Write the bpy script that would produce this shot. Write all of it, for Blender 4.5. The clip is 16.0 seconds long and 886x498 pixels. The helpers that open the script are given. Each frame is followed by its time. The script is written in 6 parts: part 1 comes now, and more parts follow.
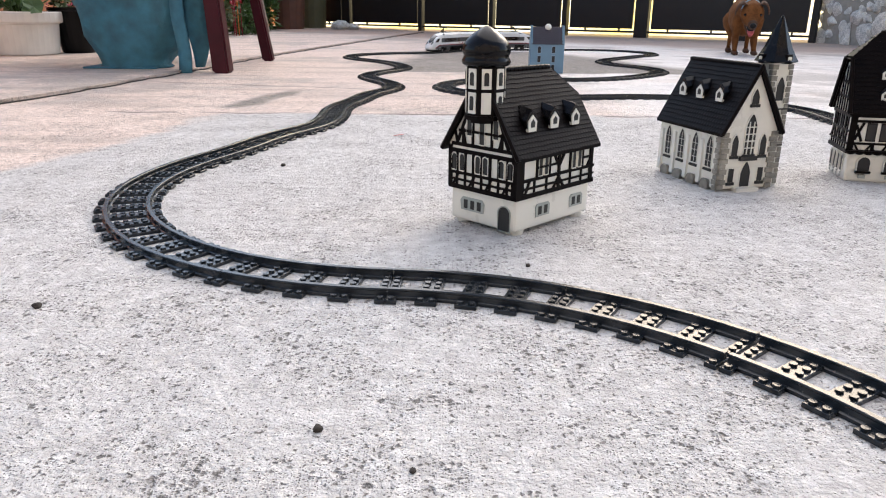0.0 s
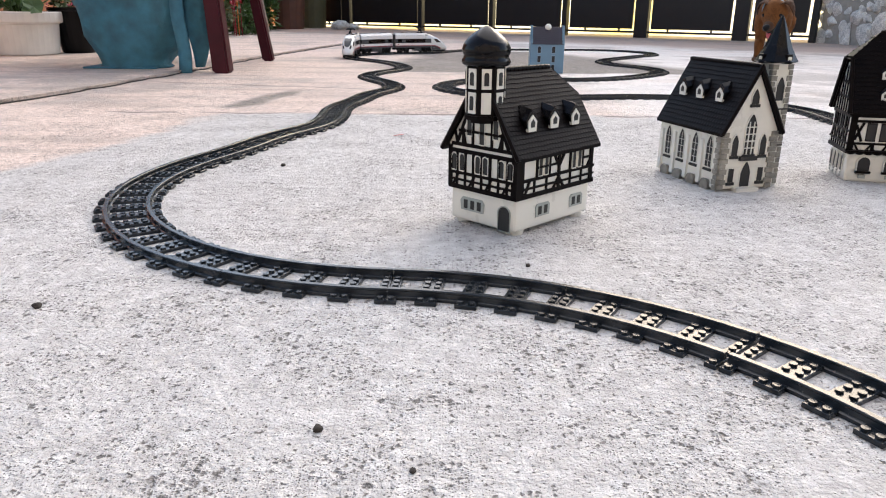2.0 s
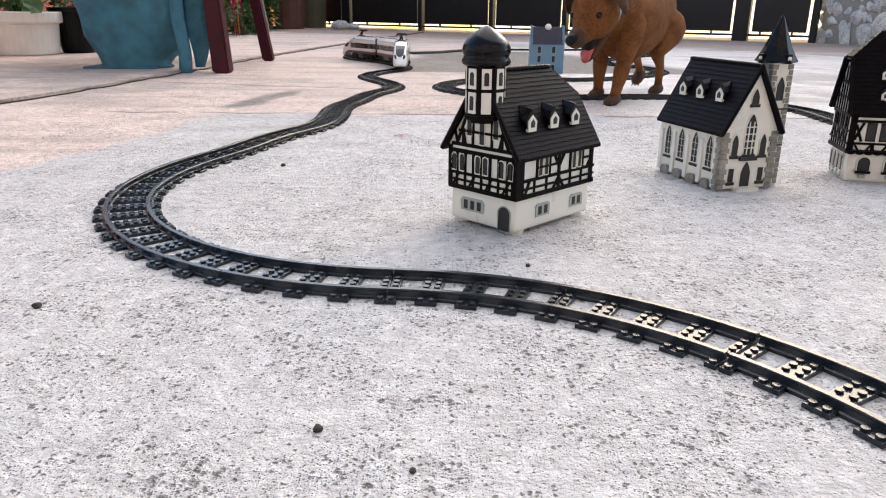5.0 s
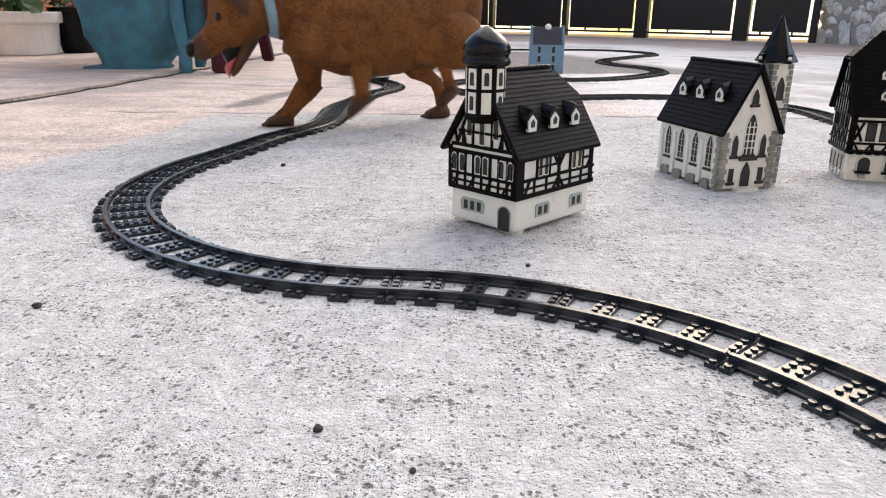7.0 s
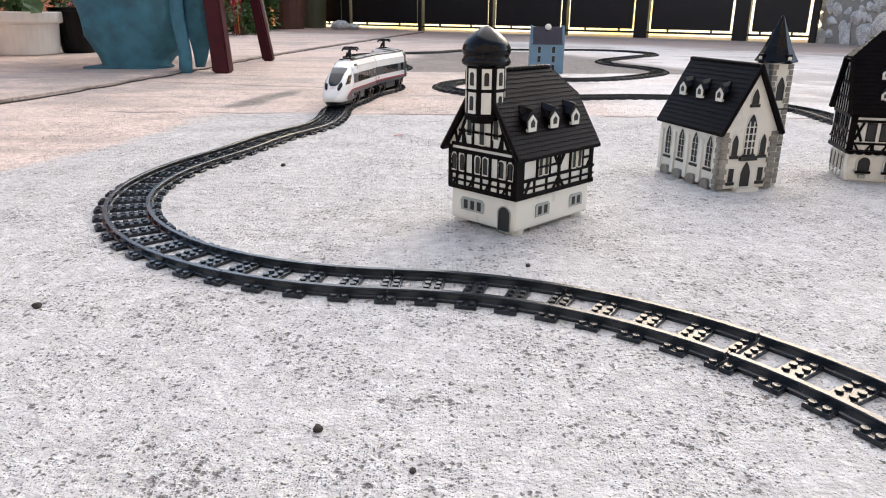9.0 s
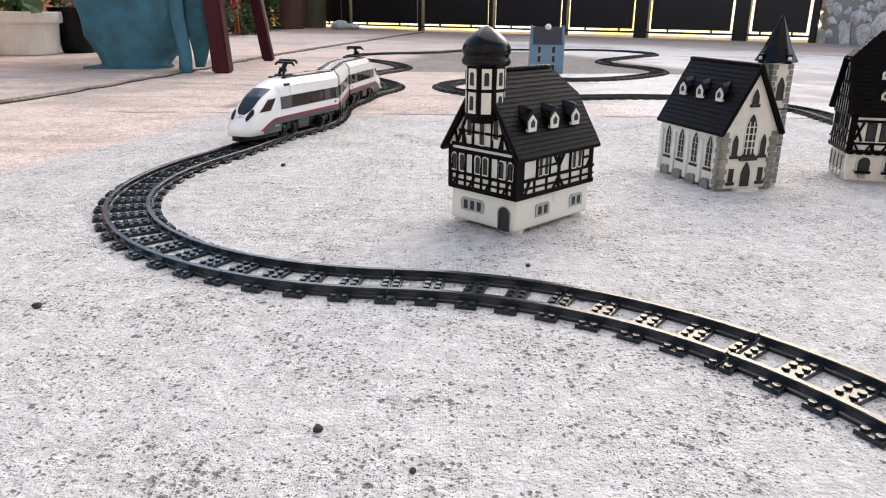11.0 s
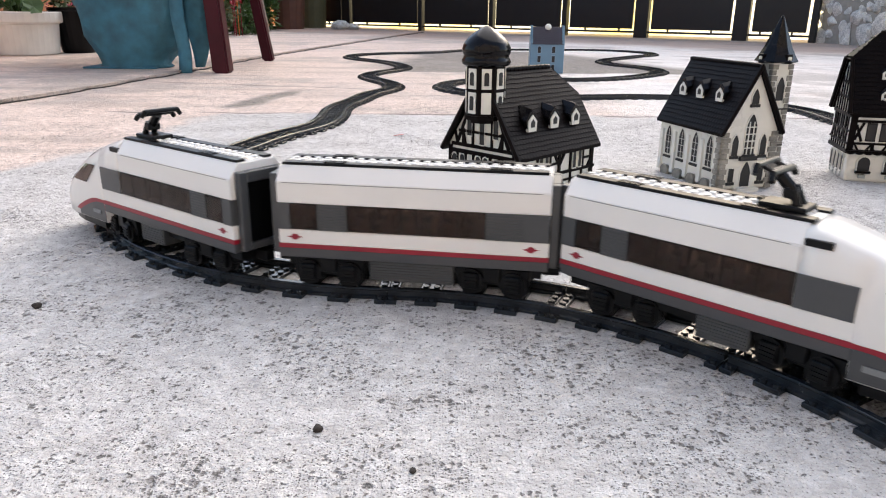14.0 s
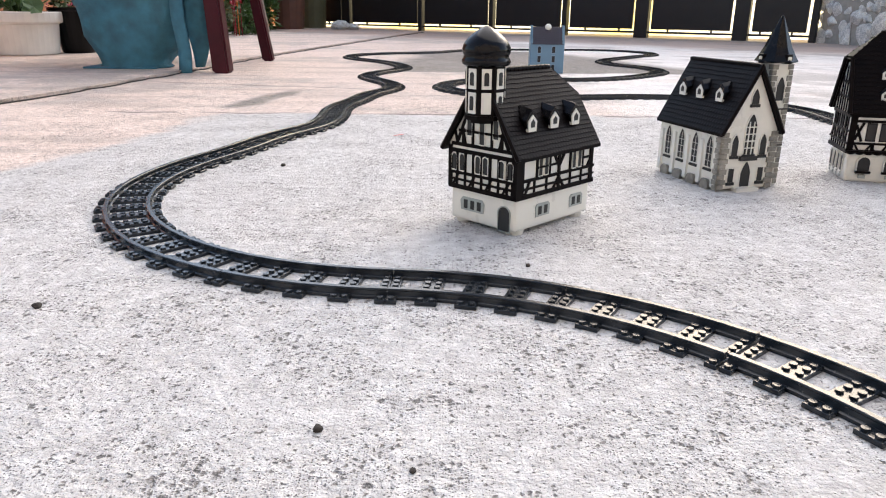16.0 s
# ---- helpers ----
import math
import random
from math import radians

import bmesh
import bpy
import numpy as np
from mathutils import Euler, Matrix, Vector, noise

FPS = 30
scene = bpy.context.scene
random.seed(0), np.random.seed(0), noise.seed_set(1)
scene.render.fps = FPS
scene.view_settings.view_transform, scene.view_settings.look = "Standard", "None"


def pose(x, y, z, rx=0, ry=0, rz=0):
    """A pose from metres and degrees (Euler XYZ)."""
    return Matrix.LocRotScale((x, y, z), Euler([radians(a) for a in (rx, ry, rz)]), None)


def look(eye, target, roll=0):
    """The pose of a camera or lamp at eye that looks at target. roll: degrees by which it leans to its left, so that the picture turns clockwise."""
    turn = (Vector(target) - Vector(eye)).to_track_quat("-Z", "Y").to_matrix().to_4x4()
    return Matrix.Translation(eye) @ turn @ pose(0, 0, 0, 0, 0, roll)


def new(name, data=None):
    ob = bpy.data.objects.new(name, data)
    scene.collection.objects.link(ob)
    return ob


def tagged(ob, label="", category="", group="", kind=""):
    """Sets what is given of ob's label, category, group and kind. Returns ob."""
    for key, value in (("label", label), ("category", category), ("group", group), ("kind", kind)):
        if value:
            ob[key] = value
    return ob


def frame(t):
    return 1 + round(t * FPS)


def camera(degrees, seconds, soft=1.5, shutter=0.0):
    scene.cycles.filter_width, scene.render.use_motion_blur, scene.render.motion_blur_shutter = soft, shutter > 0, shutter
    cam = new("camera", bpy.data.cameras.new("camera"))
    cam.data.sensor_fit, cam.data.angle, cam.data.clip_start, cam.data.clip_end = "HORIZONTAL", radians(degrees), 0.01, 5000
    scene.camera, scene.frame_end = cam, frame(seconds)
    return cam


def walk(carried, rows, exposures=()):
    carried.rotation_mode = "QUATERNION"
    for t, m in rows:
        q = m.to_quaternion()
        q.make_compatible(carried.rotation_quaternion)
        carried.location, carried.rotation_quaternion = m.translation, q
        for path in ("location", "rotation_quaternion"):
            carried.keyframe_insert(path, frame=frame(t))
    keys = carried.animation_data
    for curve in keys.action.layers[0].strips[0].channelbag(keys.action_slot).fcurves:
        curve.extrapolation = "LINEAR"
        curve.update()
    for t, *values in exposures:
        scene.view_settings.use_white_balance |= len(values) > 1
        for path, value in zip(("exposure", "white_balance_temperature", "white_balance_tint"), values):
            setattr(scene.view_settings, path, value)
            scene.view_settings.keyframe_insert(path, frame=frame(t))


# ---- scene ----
# The camera stands still, low over a concrete yard.
EYE = (0.0, 0.0, 0.198)
cam = camera(63.42, 16.0, soft=1.1, shutter=0.18)
still = look(EYE, (0.0, 1.0, EYE[2] - math.tan(0.3218)), 0.556)
walk(cam, [(0.0, still), (16.0, still)], exposures=[(0.0, 1.42, 6880, 10), (13.0, 1.42, 6880, 10), (15.0, 1.56, 6880, 10), (15.6, 1.54, 6880, 10), (16.0, 1.52, 6880, 10)])

# ---- light: open shade late in the day, a warm glowing sheet behind the gate ----
world = bpy.data.worlds.new("evening_sky")
scene.world = world
world.use_nodes = True
wn, wl = world.node_tree.nodes, world.node_tree.links
sky = wn.new("ShaderNodeTexSky")
sky.sky_type, sky.sun_disc = "NISHITA", False
sky.sun_elevation, sky.sun_rotation = radians(30), radians(25)
sky.air_density, sky.dust_density, sky.ozone_density = 1.0, 1.6, 0.8
wl.new(sky.outputs[0], wn["Background"].inputs[0])
wn["Background"].inputs[1].default_value = 0.14
sun = new("sun", bpy.data.lights.new("sun", "SUN"))
sun.data.energy, sun.data.angle, sun.data.color = 0.8, radians(70), (1.0, 0.94, 0.88)
sun.matrix_world = look((1.6, 3.4, 6.5), (0, 0, 0))


# ---- materials ----
def mat(name, color, rough=0.5, metal=0.0, bump=0.0, scale=60.0, vary=0.12, spec=0.5, coat=0.0):
    m = bpy.data.materials.new(name)
    m.use_nodes = True
    n, l = m.node_tree.nodes, m.node_tree.links
    b = n["Principled BSDF"]
    b.inputs["Roughness"].default_value, b.inputs["Metallic"].default_value = rough, metal
    b.inputs["Specular IOR Level"].default_value = spec
    b.inputs["Coat Weight"].default_value = coat
    b.inputs["Coat Roughness"].default_value = 0.12
    co = n.new("ShaderNodeTexCoord")
    n1 = n.new("ShaderNodeTexNoise")
    n1.inputs["Scale"].default_value, n1.inputs["Detail"].default_value = scale, 6
    n2 = n.new("ShaderNodeTexNoise")
    n2.inputs["Scale"].default_value, n2.inputs["Detail"].default_value = scale * 0.13, 3
    add = n.new("ShaderNodeMath")
    add.operation = "ADD"
    l.new(co.outputs["Object"], n1.inputs["Vector"])
    l.new(co.outputs["Object"], n2.inputs["Vector"])
    l.new(n1.outputs[0], add.inputs[0])
    l.new(n2.outputs[0], add.inputs[1])
    ramp = n.new("ShaderNodeMapRange")
    ramp.inputs[1].default_value, ramp.inputs[2].default_value = 0.6, 1.4
    ramp.inputs[3].default_value, ramp.inputs[4].default_value = 1 - vary, 1 + vary
    l.new(add.outputs[0], ramp.inputs[0])
    mix = n.new("ShaderNodeVectorMath")
    mix.operation = "SCALE"
    mix.inputs[0].default_value = color
    l.new(ramp.outputs[0], mix.inputs["Scale"])
    l.new(mix.outputs[0], b.inputs["Base Color"])
    rr = n.new("ShaderNodeMapRange")
    rr.inputs[1].default_value, rr.inputs[2].default_value = 0.3, 0.7
    rr.inputs[3].default_value, rr.inputs[4].default_value = rough * 0.85, min(1, rough * 1.15)
    l.new(n1.outputs[0], rr.inputs[0])
    l.new(rr.outputs[0], b.inputs["Roughness"])
    if bump:
        bp = n.new("ShaderNodeBump")
        bp.inputs["Strength"].default_value, bp.inputs["Distance"].default_value = bump, 0.35 / scale
        l.new(n1.outputs[0], bp.inputs["Height"])
        l.new(bp.outputs[0], b.inputs["Normal"])
    return m

M_TRACK = mat("dark_grey_plastic", (0.013, 0.0165, 0.021), 0.22, bump=0.04, scale=300, vary=0.2, spec=0.4)
M_RAIL = mat("polished_grey_plastic", (0.014, 0.0175, 0.0225), 0.24, bump=0.02, scale=200, vary=0.2)
M_WHITE = mat("white_plastic", (0.78, 0.77, 0.75), 0.22, scale=40, vary=0.02)
M_DGREY = mat("grey_plastic", (0.055, 0.058, 0.062), 0.35, scale=80, vary=0.08)
M_BLACK = mat("black_plastic", (0.0035, 0.0035, 0.004), 0.35, scale=120, vary=0.15, spec=0.2)
M_RED = mat("red_plastic", (0.27, 0.005, 0.02), 0.35, scale=80, vary=0.05)
M_BRICKLIGHT = mat("mid_grey_plastic", (0.2, 0.21, 0.22), 0.4, scale=80, vary=0.06)
M_TINT = mat("smoked_window", (0.042, 0.02, 0.015), 0.07, scale=90, vary=0.3, spec=0.4)
M_CERAMIC = mat("ivory_glaze", (0.69, 0.68, 0.62), 0.3, scale=45, vary=0.06, bump=0.04, coat=0.4)
M_BLACKGLAZE = mat("black_glaze", (0.005, 0.0034, 0.0034), 0.38, scale=60, vary=0.4, bump=0.06, spec=0.06)
M_GLOSSBLACK = mat("glossy_black_glaze", (0.006, 0.0055, 0.0065), 0.14, scale=60, vary=0.3, bump=0.03, spec=0.2)
M_BLUE = mat("blue_glaze", (0.13, 0.24, 0.34), 0.4, scale=40, vary=0.1)
M_DOG = mat("tan_fur", (0.145, 0.056, 0.018), 0.75, scale=220, vary=0.6, bump=0.9, spec=0.12)

M_GLASSDARK = mat("windscreen_black", (0.018, 0.022, 0.03), 0.1, scale=20, vary=0.1, spec=0.25)
M_PANE = mat("smoked_clear_plastic", (0.3, 0.22, 0.18), 0.05, scale=60, vary=0.05)
M_PANE.node_tree.nodes["Principled BSDF"].inputs["Transmission Weight"].default_value = 0.95
M_PANE.node_tree.nodes["Principled BSDF"].inputs["IOR"].default_value = 1.25
M_SEAT = mat("brown_seat_plastic", (0.025, 0.014, 0.011), 0.4, scale=80, vary=0.1)
# near-black for the shade inside house windows, also for dark sills and ledges
M_SHADETRIM = mat("shade_and_dark_trim", (0.009, 0.0085, 0.009), 0.5, scale=120, vary=0.3)
M_GREYGLAZE = mat("grey_green_glaze", (0.3, 0.33, 0.31), 0.3, scale=90, vary=0.12, coat=0.3)
M_STONEGLAZE = mat("stone_glaze", (0.2, 0.19, 0.165), 0.4, scale=180, vary=0.55, bump=0.4)
M_BLUELIGHT = mat("pale_blue_glaze", (0.2, 0.3, 0.4), 0.4, scale=60, vary=0.1)
M_ROOFDARK = mat("plum_glaze", (0.03, 0.022, 0.032), 0.35, scale=60, vary=0.2)
M_GATE = mat("black_gate_paint", (0.0035, 0.003, 0.0033), 0.5, scale=9, vary=0.35, bump=0.05)
M_RENDER = mat("plain_render", (0.45, 0.4, 0.36), 0.9, scale=20, vary=0.15, bump=0.2)
M_MORTAR = mat("mortar", (0.38, 0.35, 0.3), 0.9, scale=30, vary=0.3, bump=0.4)
M_RUBBLE = mat("rubble_stone", (0.85, 0.82, 0.76), 0.85, scale=22, vary=0.6, bump=0.9)
M_TERRA = mat("terracotta_render", (0.36, 0.14, 0.065), 0.9, scale=22, vary=0.25, bump=0.3)
M_POT = mat("white_pot_plastic", (0.72, 0.69, 0.64), 0.5, scale=14, vary=0.14, bump=0.08)
M_SOIL = mat("dark_soil", (0.03, 0.024, 0.02), 0.9, scale=90, vary=0.4, bump=0.5)
M_LEAF = mat("green_leaf", (0.055, 0.11, 0.025), 0.5, scale=30, vary=0.5)
M_GREYLEAF = mat("grey_green_leaf", (0.12, 0.15, 0.07), 0.6, scale=30, vary=0.4)
M_PINK = mat("pink_petal", (0.65, 0.16, 0.25), 0.6, scale=40, vary=0.2)
M_ORANGE = mat("orange_petal", (0.6, 0.17, 0.03), 0.6, scale=40, vary=0.2)
M_REDFLOWER = mat("crimson_petal", (0.3, 0.01, 0.03), 0.6, scale=40, vary=0.2)
M_PETAL = mat("red_petal", (0.6, 0.06, 0.07), 0.5, scale=200, vary=0.2)
M_BARK = mat("bark", (0.1, 0.065, 0.04), 0.9, scale=60, vary=0.3, bump=0.4)
M_RUST = mat("red_brown_barrel", (0.13, 0.055, 0.035), 0.7, scale=18, vary=0.3, bump=0.1)
M_OLIVE = mat("olive_bin", (0.09, 0.085, 0.04), 0.6, scale=18, vary=0.2, bump=0.1)
M_PALEWOOD = mat("pale_wood", (0.4, 0.32, 0.25), 0.7, scale=50, vary=0.3, bump=0.2)
M_MAROON = mat("maroon_painted_wood", (0.05, 0.006, 0.012), 0.5, scale=26, vary=0.3, bump=0.12, spec=0.2)
M_TEAL = mat("teal_canvas", (0.042, 0.145, 0.2), 0.85, scale=24, vary=0.5, bump=0.7)
M_DOGDARK = mat("dark_tan_fur", (0.06, 0.024, 0.009), 0.85, scale=90, vary=0.3, bump=0.5)
M_TONGUE = mat("pink_tongue", (0.45, 0.08, 0.09), 0.35, scale=80, vary=0.1)
M_EYE = mat("dark_eye", (0.006, 0.004, 0.003), 0.2, scale=80, vary=0.1, spec=0.25)
M_COLLAR = mat("pale_blue_collar", (0.2, 0.33, 0.42), 0.6, scale=120, vary=0.15)
# emission for the sheet behind the gate: sunlight put in as its own glow
M_GLOWSHEET = bpy.data.materials.new("glowing_sheet")
M_GLOWSHEET.use_nodes = True
_n, _l = M_GLOWSHEET.node_tree.nodes, M_GLOWSHEET.node_tree.links
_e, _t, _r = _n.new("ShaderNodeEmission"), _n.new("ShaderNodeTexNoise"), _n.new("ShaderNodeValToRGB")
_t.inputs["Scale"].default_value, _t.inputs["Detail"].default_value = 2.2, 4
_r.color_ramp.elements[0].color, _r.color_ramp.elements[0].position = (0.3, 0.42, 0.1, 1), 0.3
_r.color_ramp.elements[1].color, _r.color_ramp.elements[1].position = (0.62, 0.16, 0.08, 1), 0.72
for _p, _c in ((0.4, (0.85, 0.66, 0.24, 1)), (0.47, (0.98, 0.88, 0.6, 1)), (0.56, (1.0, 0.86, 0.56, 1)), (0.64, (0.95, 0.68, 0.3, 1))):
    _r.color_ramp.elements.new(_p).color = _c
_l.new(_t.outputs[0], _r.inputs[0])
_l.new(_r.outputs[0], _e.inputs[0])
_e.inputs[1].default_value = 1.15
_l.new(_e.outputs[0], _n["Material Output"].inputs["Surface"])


# ---- mesh helpers ----
def part(name, bm, material, parent=None, label="", smooth=False):
    me = bpy.data.meshes.new(name)
    bm.normal_update()
    bm.to_mesh(me)
    bm.free()
    if smooth:
        for f in me.polygons:
            f.use_smooth = True
    me.materials.append(material)
    ob = new(name, me)
    if parent:
        ob.parent = parent
    if label:
        ob["label"] = label
    return ob


def box(bm, x0, x1, y0, y1, z0, z1, bevel=0.0, segments=1):
    vs = [bm.verts.new((x, y, z)) for z in (z0, z1) for x, y in ((x0, y0), (x1, y0), (x1, y1), (x0, y1))]
    fs = [bm.faces.new([vs[i] for i in q]) for q in ((3, 2, 1, 0), (4, 5, 6, 7), (0, 1, 5, 4), (1, 2, 6, 5), (2, 3, 7, 6), (3, 0, 4, 7))]
    if bevel:
        es = {e for f in fs for e in f.edges}
        bmesh.ops.bevel(bm, geom=list(es), offset=bevel, segments=segments, affect="EDGES", profile=0.6)
    return vs


def prism(bm, points, z0, z1):
    """A prism over a counter-clockwise outline."""
    lo, hi = [bm.verts.new((x, y, z0)) for x, y in points], [bm.verts.new((x, y, z1)) for x, y in points]
    n = len(points)
    bm.faces.new(lo[::-1])
    bm.faces.new(hi)
    for i in range(n):
        bm.faces.new((lo[i], lo[(i + 1) % n], hi[(i + 1) % n], hi[i]))
    return lo + hi


def tube(bm, rings, n=12, cap=True, squash=1.0):
    """A round solid through rings of (centre, radius), upright rings."""
    loops = []
    for c, r in rings:
        loops.append([bm.verts.new((c[0] + r * math.cos(a), c[1] + r * squash * math.sin(a), c[2])) for a in (2 * math.pi * i / n for i in range(n))])
    for a, b in zip(loops, loops[1:]):
        for i in range(n):
            bm.faces.new((a[i], a[(i + 1) % n], b[(i + 1) % n], b[i]))
    if cap:
        bm.faces.new(loops[0][::-1])
        bm.faces.new(loops[-1])
    return loops


def rod(bm, a, b, ra, rb=None, n=8):
    """A round bar from a to b."""
    a, b, rb = Vector(a), Vector(b), ra if rb is None else rb
    q = (b - a).to_track_quat("Z", "Y")
    loops = []
    for c, r in ((a, ra), (b, rb)):
        loops.append([bm.verts.new(c + q @ Vector((r * math.cos(t), r * math.sin(t), 0))) for t in (2 * math.pi * i / n for i in range(n))])
    for i in range(n):
        bm.faces.new((loops[0][i], loops[0][(i + 1) % n], loops[1][(i + 1) % n], loops[1][i]))
    bm.faces.new(loops[0][::-1])
    bm.faces.new(loops[1])


def extrude_x(bm, outline, x0, x1):
    """A bar along x over an outline in y and z."""
    a, b = [bm.verts.new((x0, y, z)) for y, z in outline], [bm.verts.new((x1, y, z)) for y, z in outline]
    n = len(outline)
    bm.faces.new(a)
    bm.faces.new(b[::-1])
    for i in range(n):
        bm.faces.new((a[i], b[i], b[(i + 1) % n], a[(i + 1) % n]))
    bmesh.ops.recalc_face_normals(bm, faces=bm.faces)


def empty(name, m, label, category, group="", kind=""):
    ob = new(name)
    ob.empty_display_size = 0.05
    ob.matrix_world = m
    return tagged(ob, label, category, group, kind)


# ---- the yard ----
def concrete():
    m = bpy.data.materials.new("worn_concrete")
    m.use_nodes = True
    n, l = m.node_tree.nodes, m.node_tree.links
    b = n["Principled BSDF"]
    b.inputs["Roughness"].default_value = 0.85
    co = n.new("ShaderNodeTexCoord")
    sep = n.new("ShaderNodeSeparateXYZ")
    l.new(co.outputs["Object"], sep.inputs[0])

    def noise_at(scale, detail=4, rough=0.55):
        t = n.new("ShaderNodeTexNoise")
        t.inputs["Scale"].default_value, t.inputs["Detail"].default_value, t.inputs["Roughness"].default_value = scale, detail, rough
        l.new(co.outputs["Object"], t.inputs["Vector"])
        return t.outputs[0]

    def op(kind, a, b=0.5, c=None):
        t = n.new("ShaderNodeMath")
        t.operation = kind
        for i, v in enumerate((a, b, c)):
            if v is None:
                continue
            if isinstance(v, (int, float)):
                t.inputs[i].default_value = v
            else:
                l.new(v, t.inputs[i])
        return t.outputs[0]

    def ramp(v, lo, hi, a=0.0, b=1.0):
        t = n.new("ShaderNodeMapRange")
        t.interpolation_type = "SMOOTHSTEP"
        for i, q in zip((1, 2, 3, 4), (lo, hi, a, b)):
            t.inputs[i].default_value = q
        l.new(v, t.inputs[0])
        return t.outputs[0]

    def blend(f, a, b):
        t = n.new("ShaderNodeMix")
        t.data_type = "RGBA"
        l.new(f, t.inputs[0])
        for i, v in ((6, a), (7, b)):
            if isinstance(v, tuple):
                t.inputs[i].default_value = (*v, 1)
            else:
                l.new(v, t.inputs[i])
        return t.outputs[2]

    x, y = sep.outputs[0], sep.outputs[1]
    big, mid, fine, grit = noise_at(1.3, 5), noise_at(9, 5), noise_at(70, 5, 0.65), noise_at(420, 3)
    wob = op("MULTIPLY", op("SUBTRACT", mid, 0.5), 0.16)
    # the pale screed: right of a slanting edge, this side of a joint
    edge = op("SUBTRACT", op("ADD", x, wob), op("ADD", op("MULTIPLY", y, 0.23), -0.764))
    right = ramp(edge, -0.025, 0.03)
    joint = op("ADD", y, op("MULTIPLY", wob, 0.5))
    this_side = ramp(joint, 1.415, 1.455, 1.0, 0.0)
    screed = op("MULTIPLY", right, this_side)
    # the grey-brown old patch round the far loop
    pw = op("MULTIPLY", op("SUBTRACT", big, 0.5), 0.5)
    px0 = ramp(op("ADD", x, pw), -0.25, -0.1)
    px1 = ramp(op("ADD", x, op("MULTIPLY", y, 0.35)), 1.75, 1.9, 1.0, 0.0)
    py0 = ramp(op("ADD", y, op("MULTIPLY", wob, 1.0)), 2.44, 2.5)
    py1 = ramp(op("ADD", y, pw), 3.7, 3.85, 1.0, 0.0)
    patch = op("MULTIPLY", op("MULTIPLY", px0, px1), op("MULTIPLY", py0, py1))
    earth = ramp(op("ADD", op("MULTIPLY", x, 0.72), op("ADD", y, op("MULTIPLY", pw, 2.0))), 5.1, 5.6)
    streaks = n.new("ShaderNodeTexNoise")
    streaks.inputs["Scale"].default_value, streaks.inputs["Detail"].default_value = 5, 6
    squeeze = n.new("ShaderNodeMapping")
    squeeze.inputs["Scale"].default_value = (0.35, 2.4, 1)
    l.new(co.outputs["Object"], squeeze.inputs[0])
    l.new(squeeze.outputs[0], streaks.inputs["Vector"])
    old = blend(ramp(fine, 0.3, 0.75), (0.64, 0.5, 0.425), (0.9, 0.745, 0.66))
    old = blend(op("MULTIPLY", ramp(streaks.outputs[0], 0.48, 0.68), 0.5), old, (0.4, 0.31, 0.26))
    old = blend(op("MULTIPLY", ramp(noise_at(95, 4, 0.75), 0.54, 0.68), 0.6), old, (0.24, 0.19, 0.16))
    new_c = blend(ramp(fine, 0.3, 0.75), (0.48, 0.462, 0.448), (0.71, 0.69, 0.672))
    c = blend(screed, old, new_c)
    # whiter over the far right side of the yard, patchy
    far_right = op("MULTIPLY", op("MULTIPLY", ramp(op("ADD", x, pw), 0.15, 0.5), ramp(joint, 1.415, 1.455)), ramp(noise_at(2.2, 5, 0.6), 0.36, 0.5, 0.55, 0.95))
    c = blend(far_right, c, blend(ramp(fine, 0.3, 0.75), (0.8, 0.75, 0.715), (0.96, 0.92, 0.89)))
    c = blend(op("MULTIPLY", patch, 0.95), c, blend(ramp(noise_at(40, 5, 0.7), 0.36, 0.66), (0.14, 0.12, 0.105), (0.29, 0.25, 0.22)))
    c = blend(op("MULTIPLY", earth, 0.75), c, (0.4, 0.26, 0.2))
    # damp stains in the middle ground
    stain = op("MULTIPLY", ramp(op("ADD", big, op("MULTIPLY", mid, 0.35)), 0.66, 0.8), ramp(y, 1.43, 1.5))
    c = blend(op("MULTIPLY", stain, 0.55), c, (0.33, 0.29, 0.26))
    sx = op("ABSOLUTE", op("SUBTRACT", op("ADD", x, op("MULTIPLY", wob, 0.5)), op("ADD", op("MULTIPLY", y, 0.194), -0.74)))
    streak = op("MULTIPLY", op("MULTIPLY", ramp(sx, 0.012, 0.05, 1.0, 0.0), ramp(y, 1.49, 1.54)), ramp(y, 1.8, 1.9, 1.0, 0.0))
    c = blend(op("MULTIPLY", streak, op("MULTIPLY", fine, 1.7)), c, (0.17, 0.15, 0.13))
    blot = ramp(mid, 0.5, 0.72)
    c = blend(op("MULTIPLY", blot, 0.16), c, (0.4, 0.37, 0.35))
    # pits in the surface, round and ragged, clustered
    cluster = ramp(noise_at(14, 3), 0.3, 0.7, -0.2, 0.16)
    warp = n.new("ShaderNodeTexNoise")
    warp.inputs["Scale"].default_value, warp.inputs["Detail"].default_value = 380, 2
    l.new(co.outputs["Object"], warp.inputs["Vector"])

    def pits(scale, share, size, ragged):
        sh = n.new("ShaderNodeVectorMath")
        sh.operation = "MULTIPLY_ADD"
        sh.inputs[1].default_value = (ragged, ragged, 0)
        l.new(warp.outputs[1], sh.inputs[0])
        l.new(co.outputs["Object"], sh.inputs[2])
        v = n.new("ShaderNodeTexVoronoi")
        v.voronoi_dimensions = "2D"
        v.inputs["Scale"].default_value = scale
        l.new(sh.outputs[0], v.inputs["Vector"])
        ch = n.new("ShaderNodeSeparateColor")
        l.new(v.outputs["Color"], ch.inputs[0])
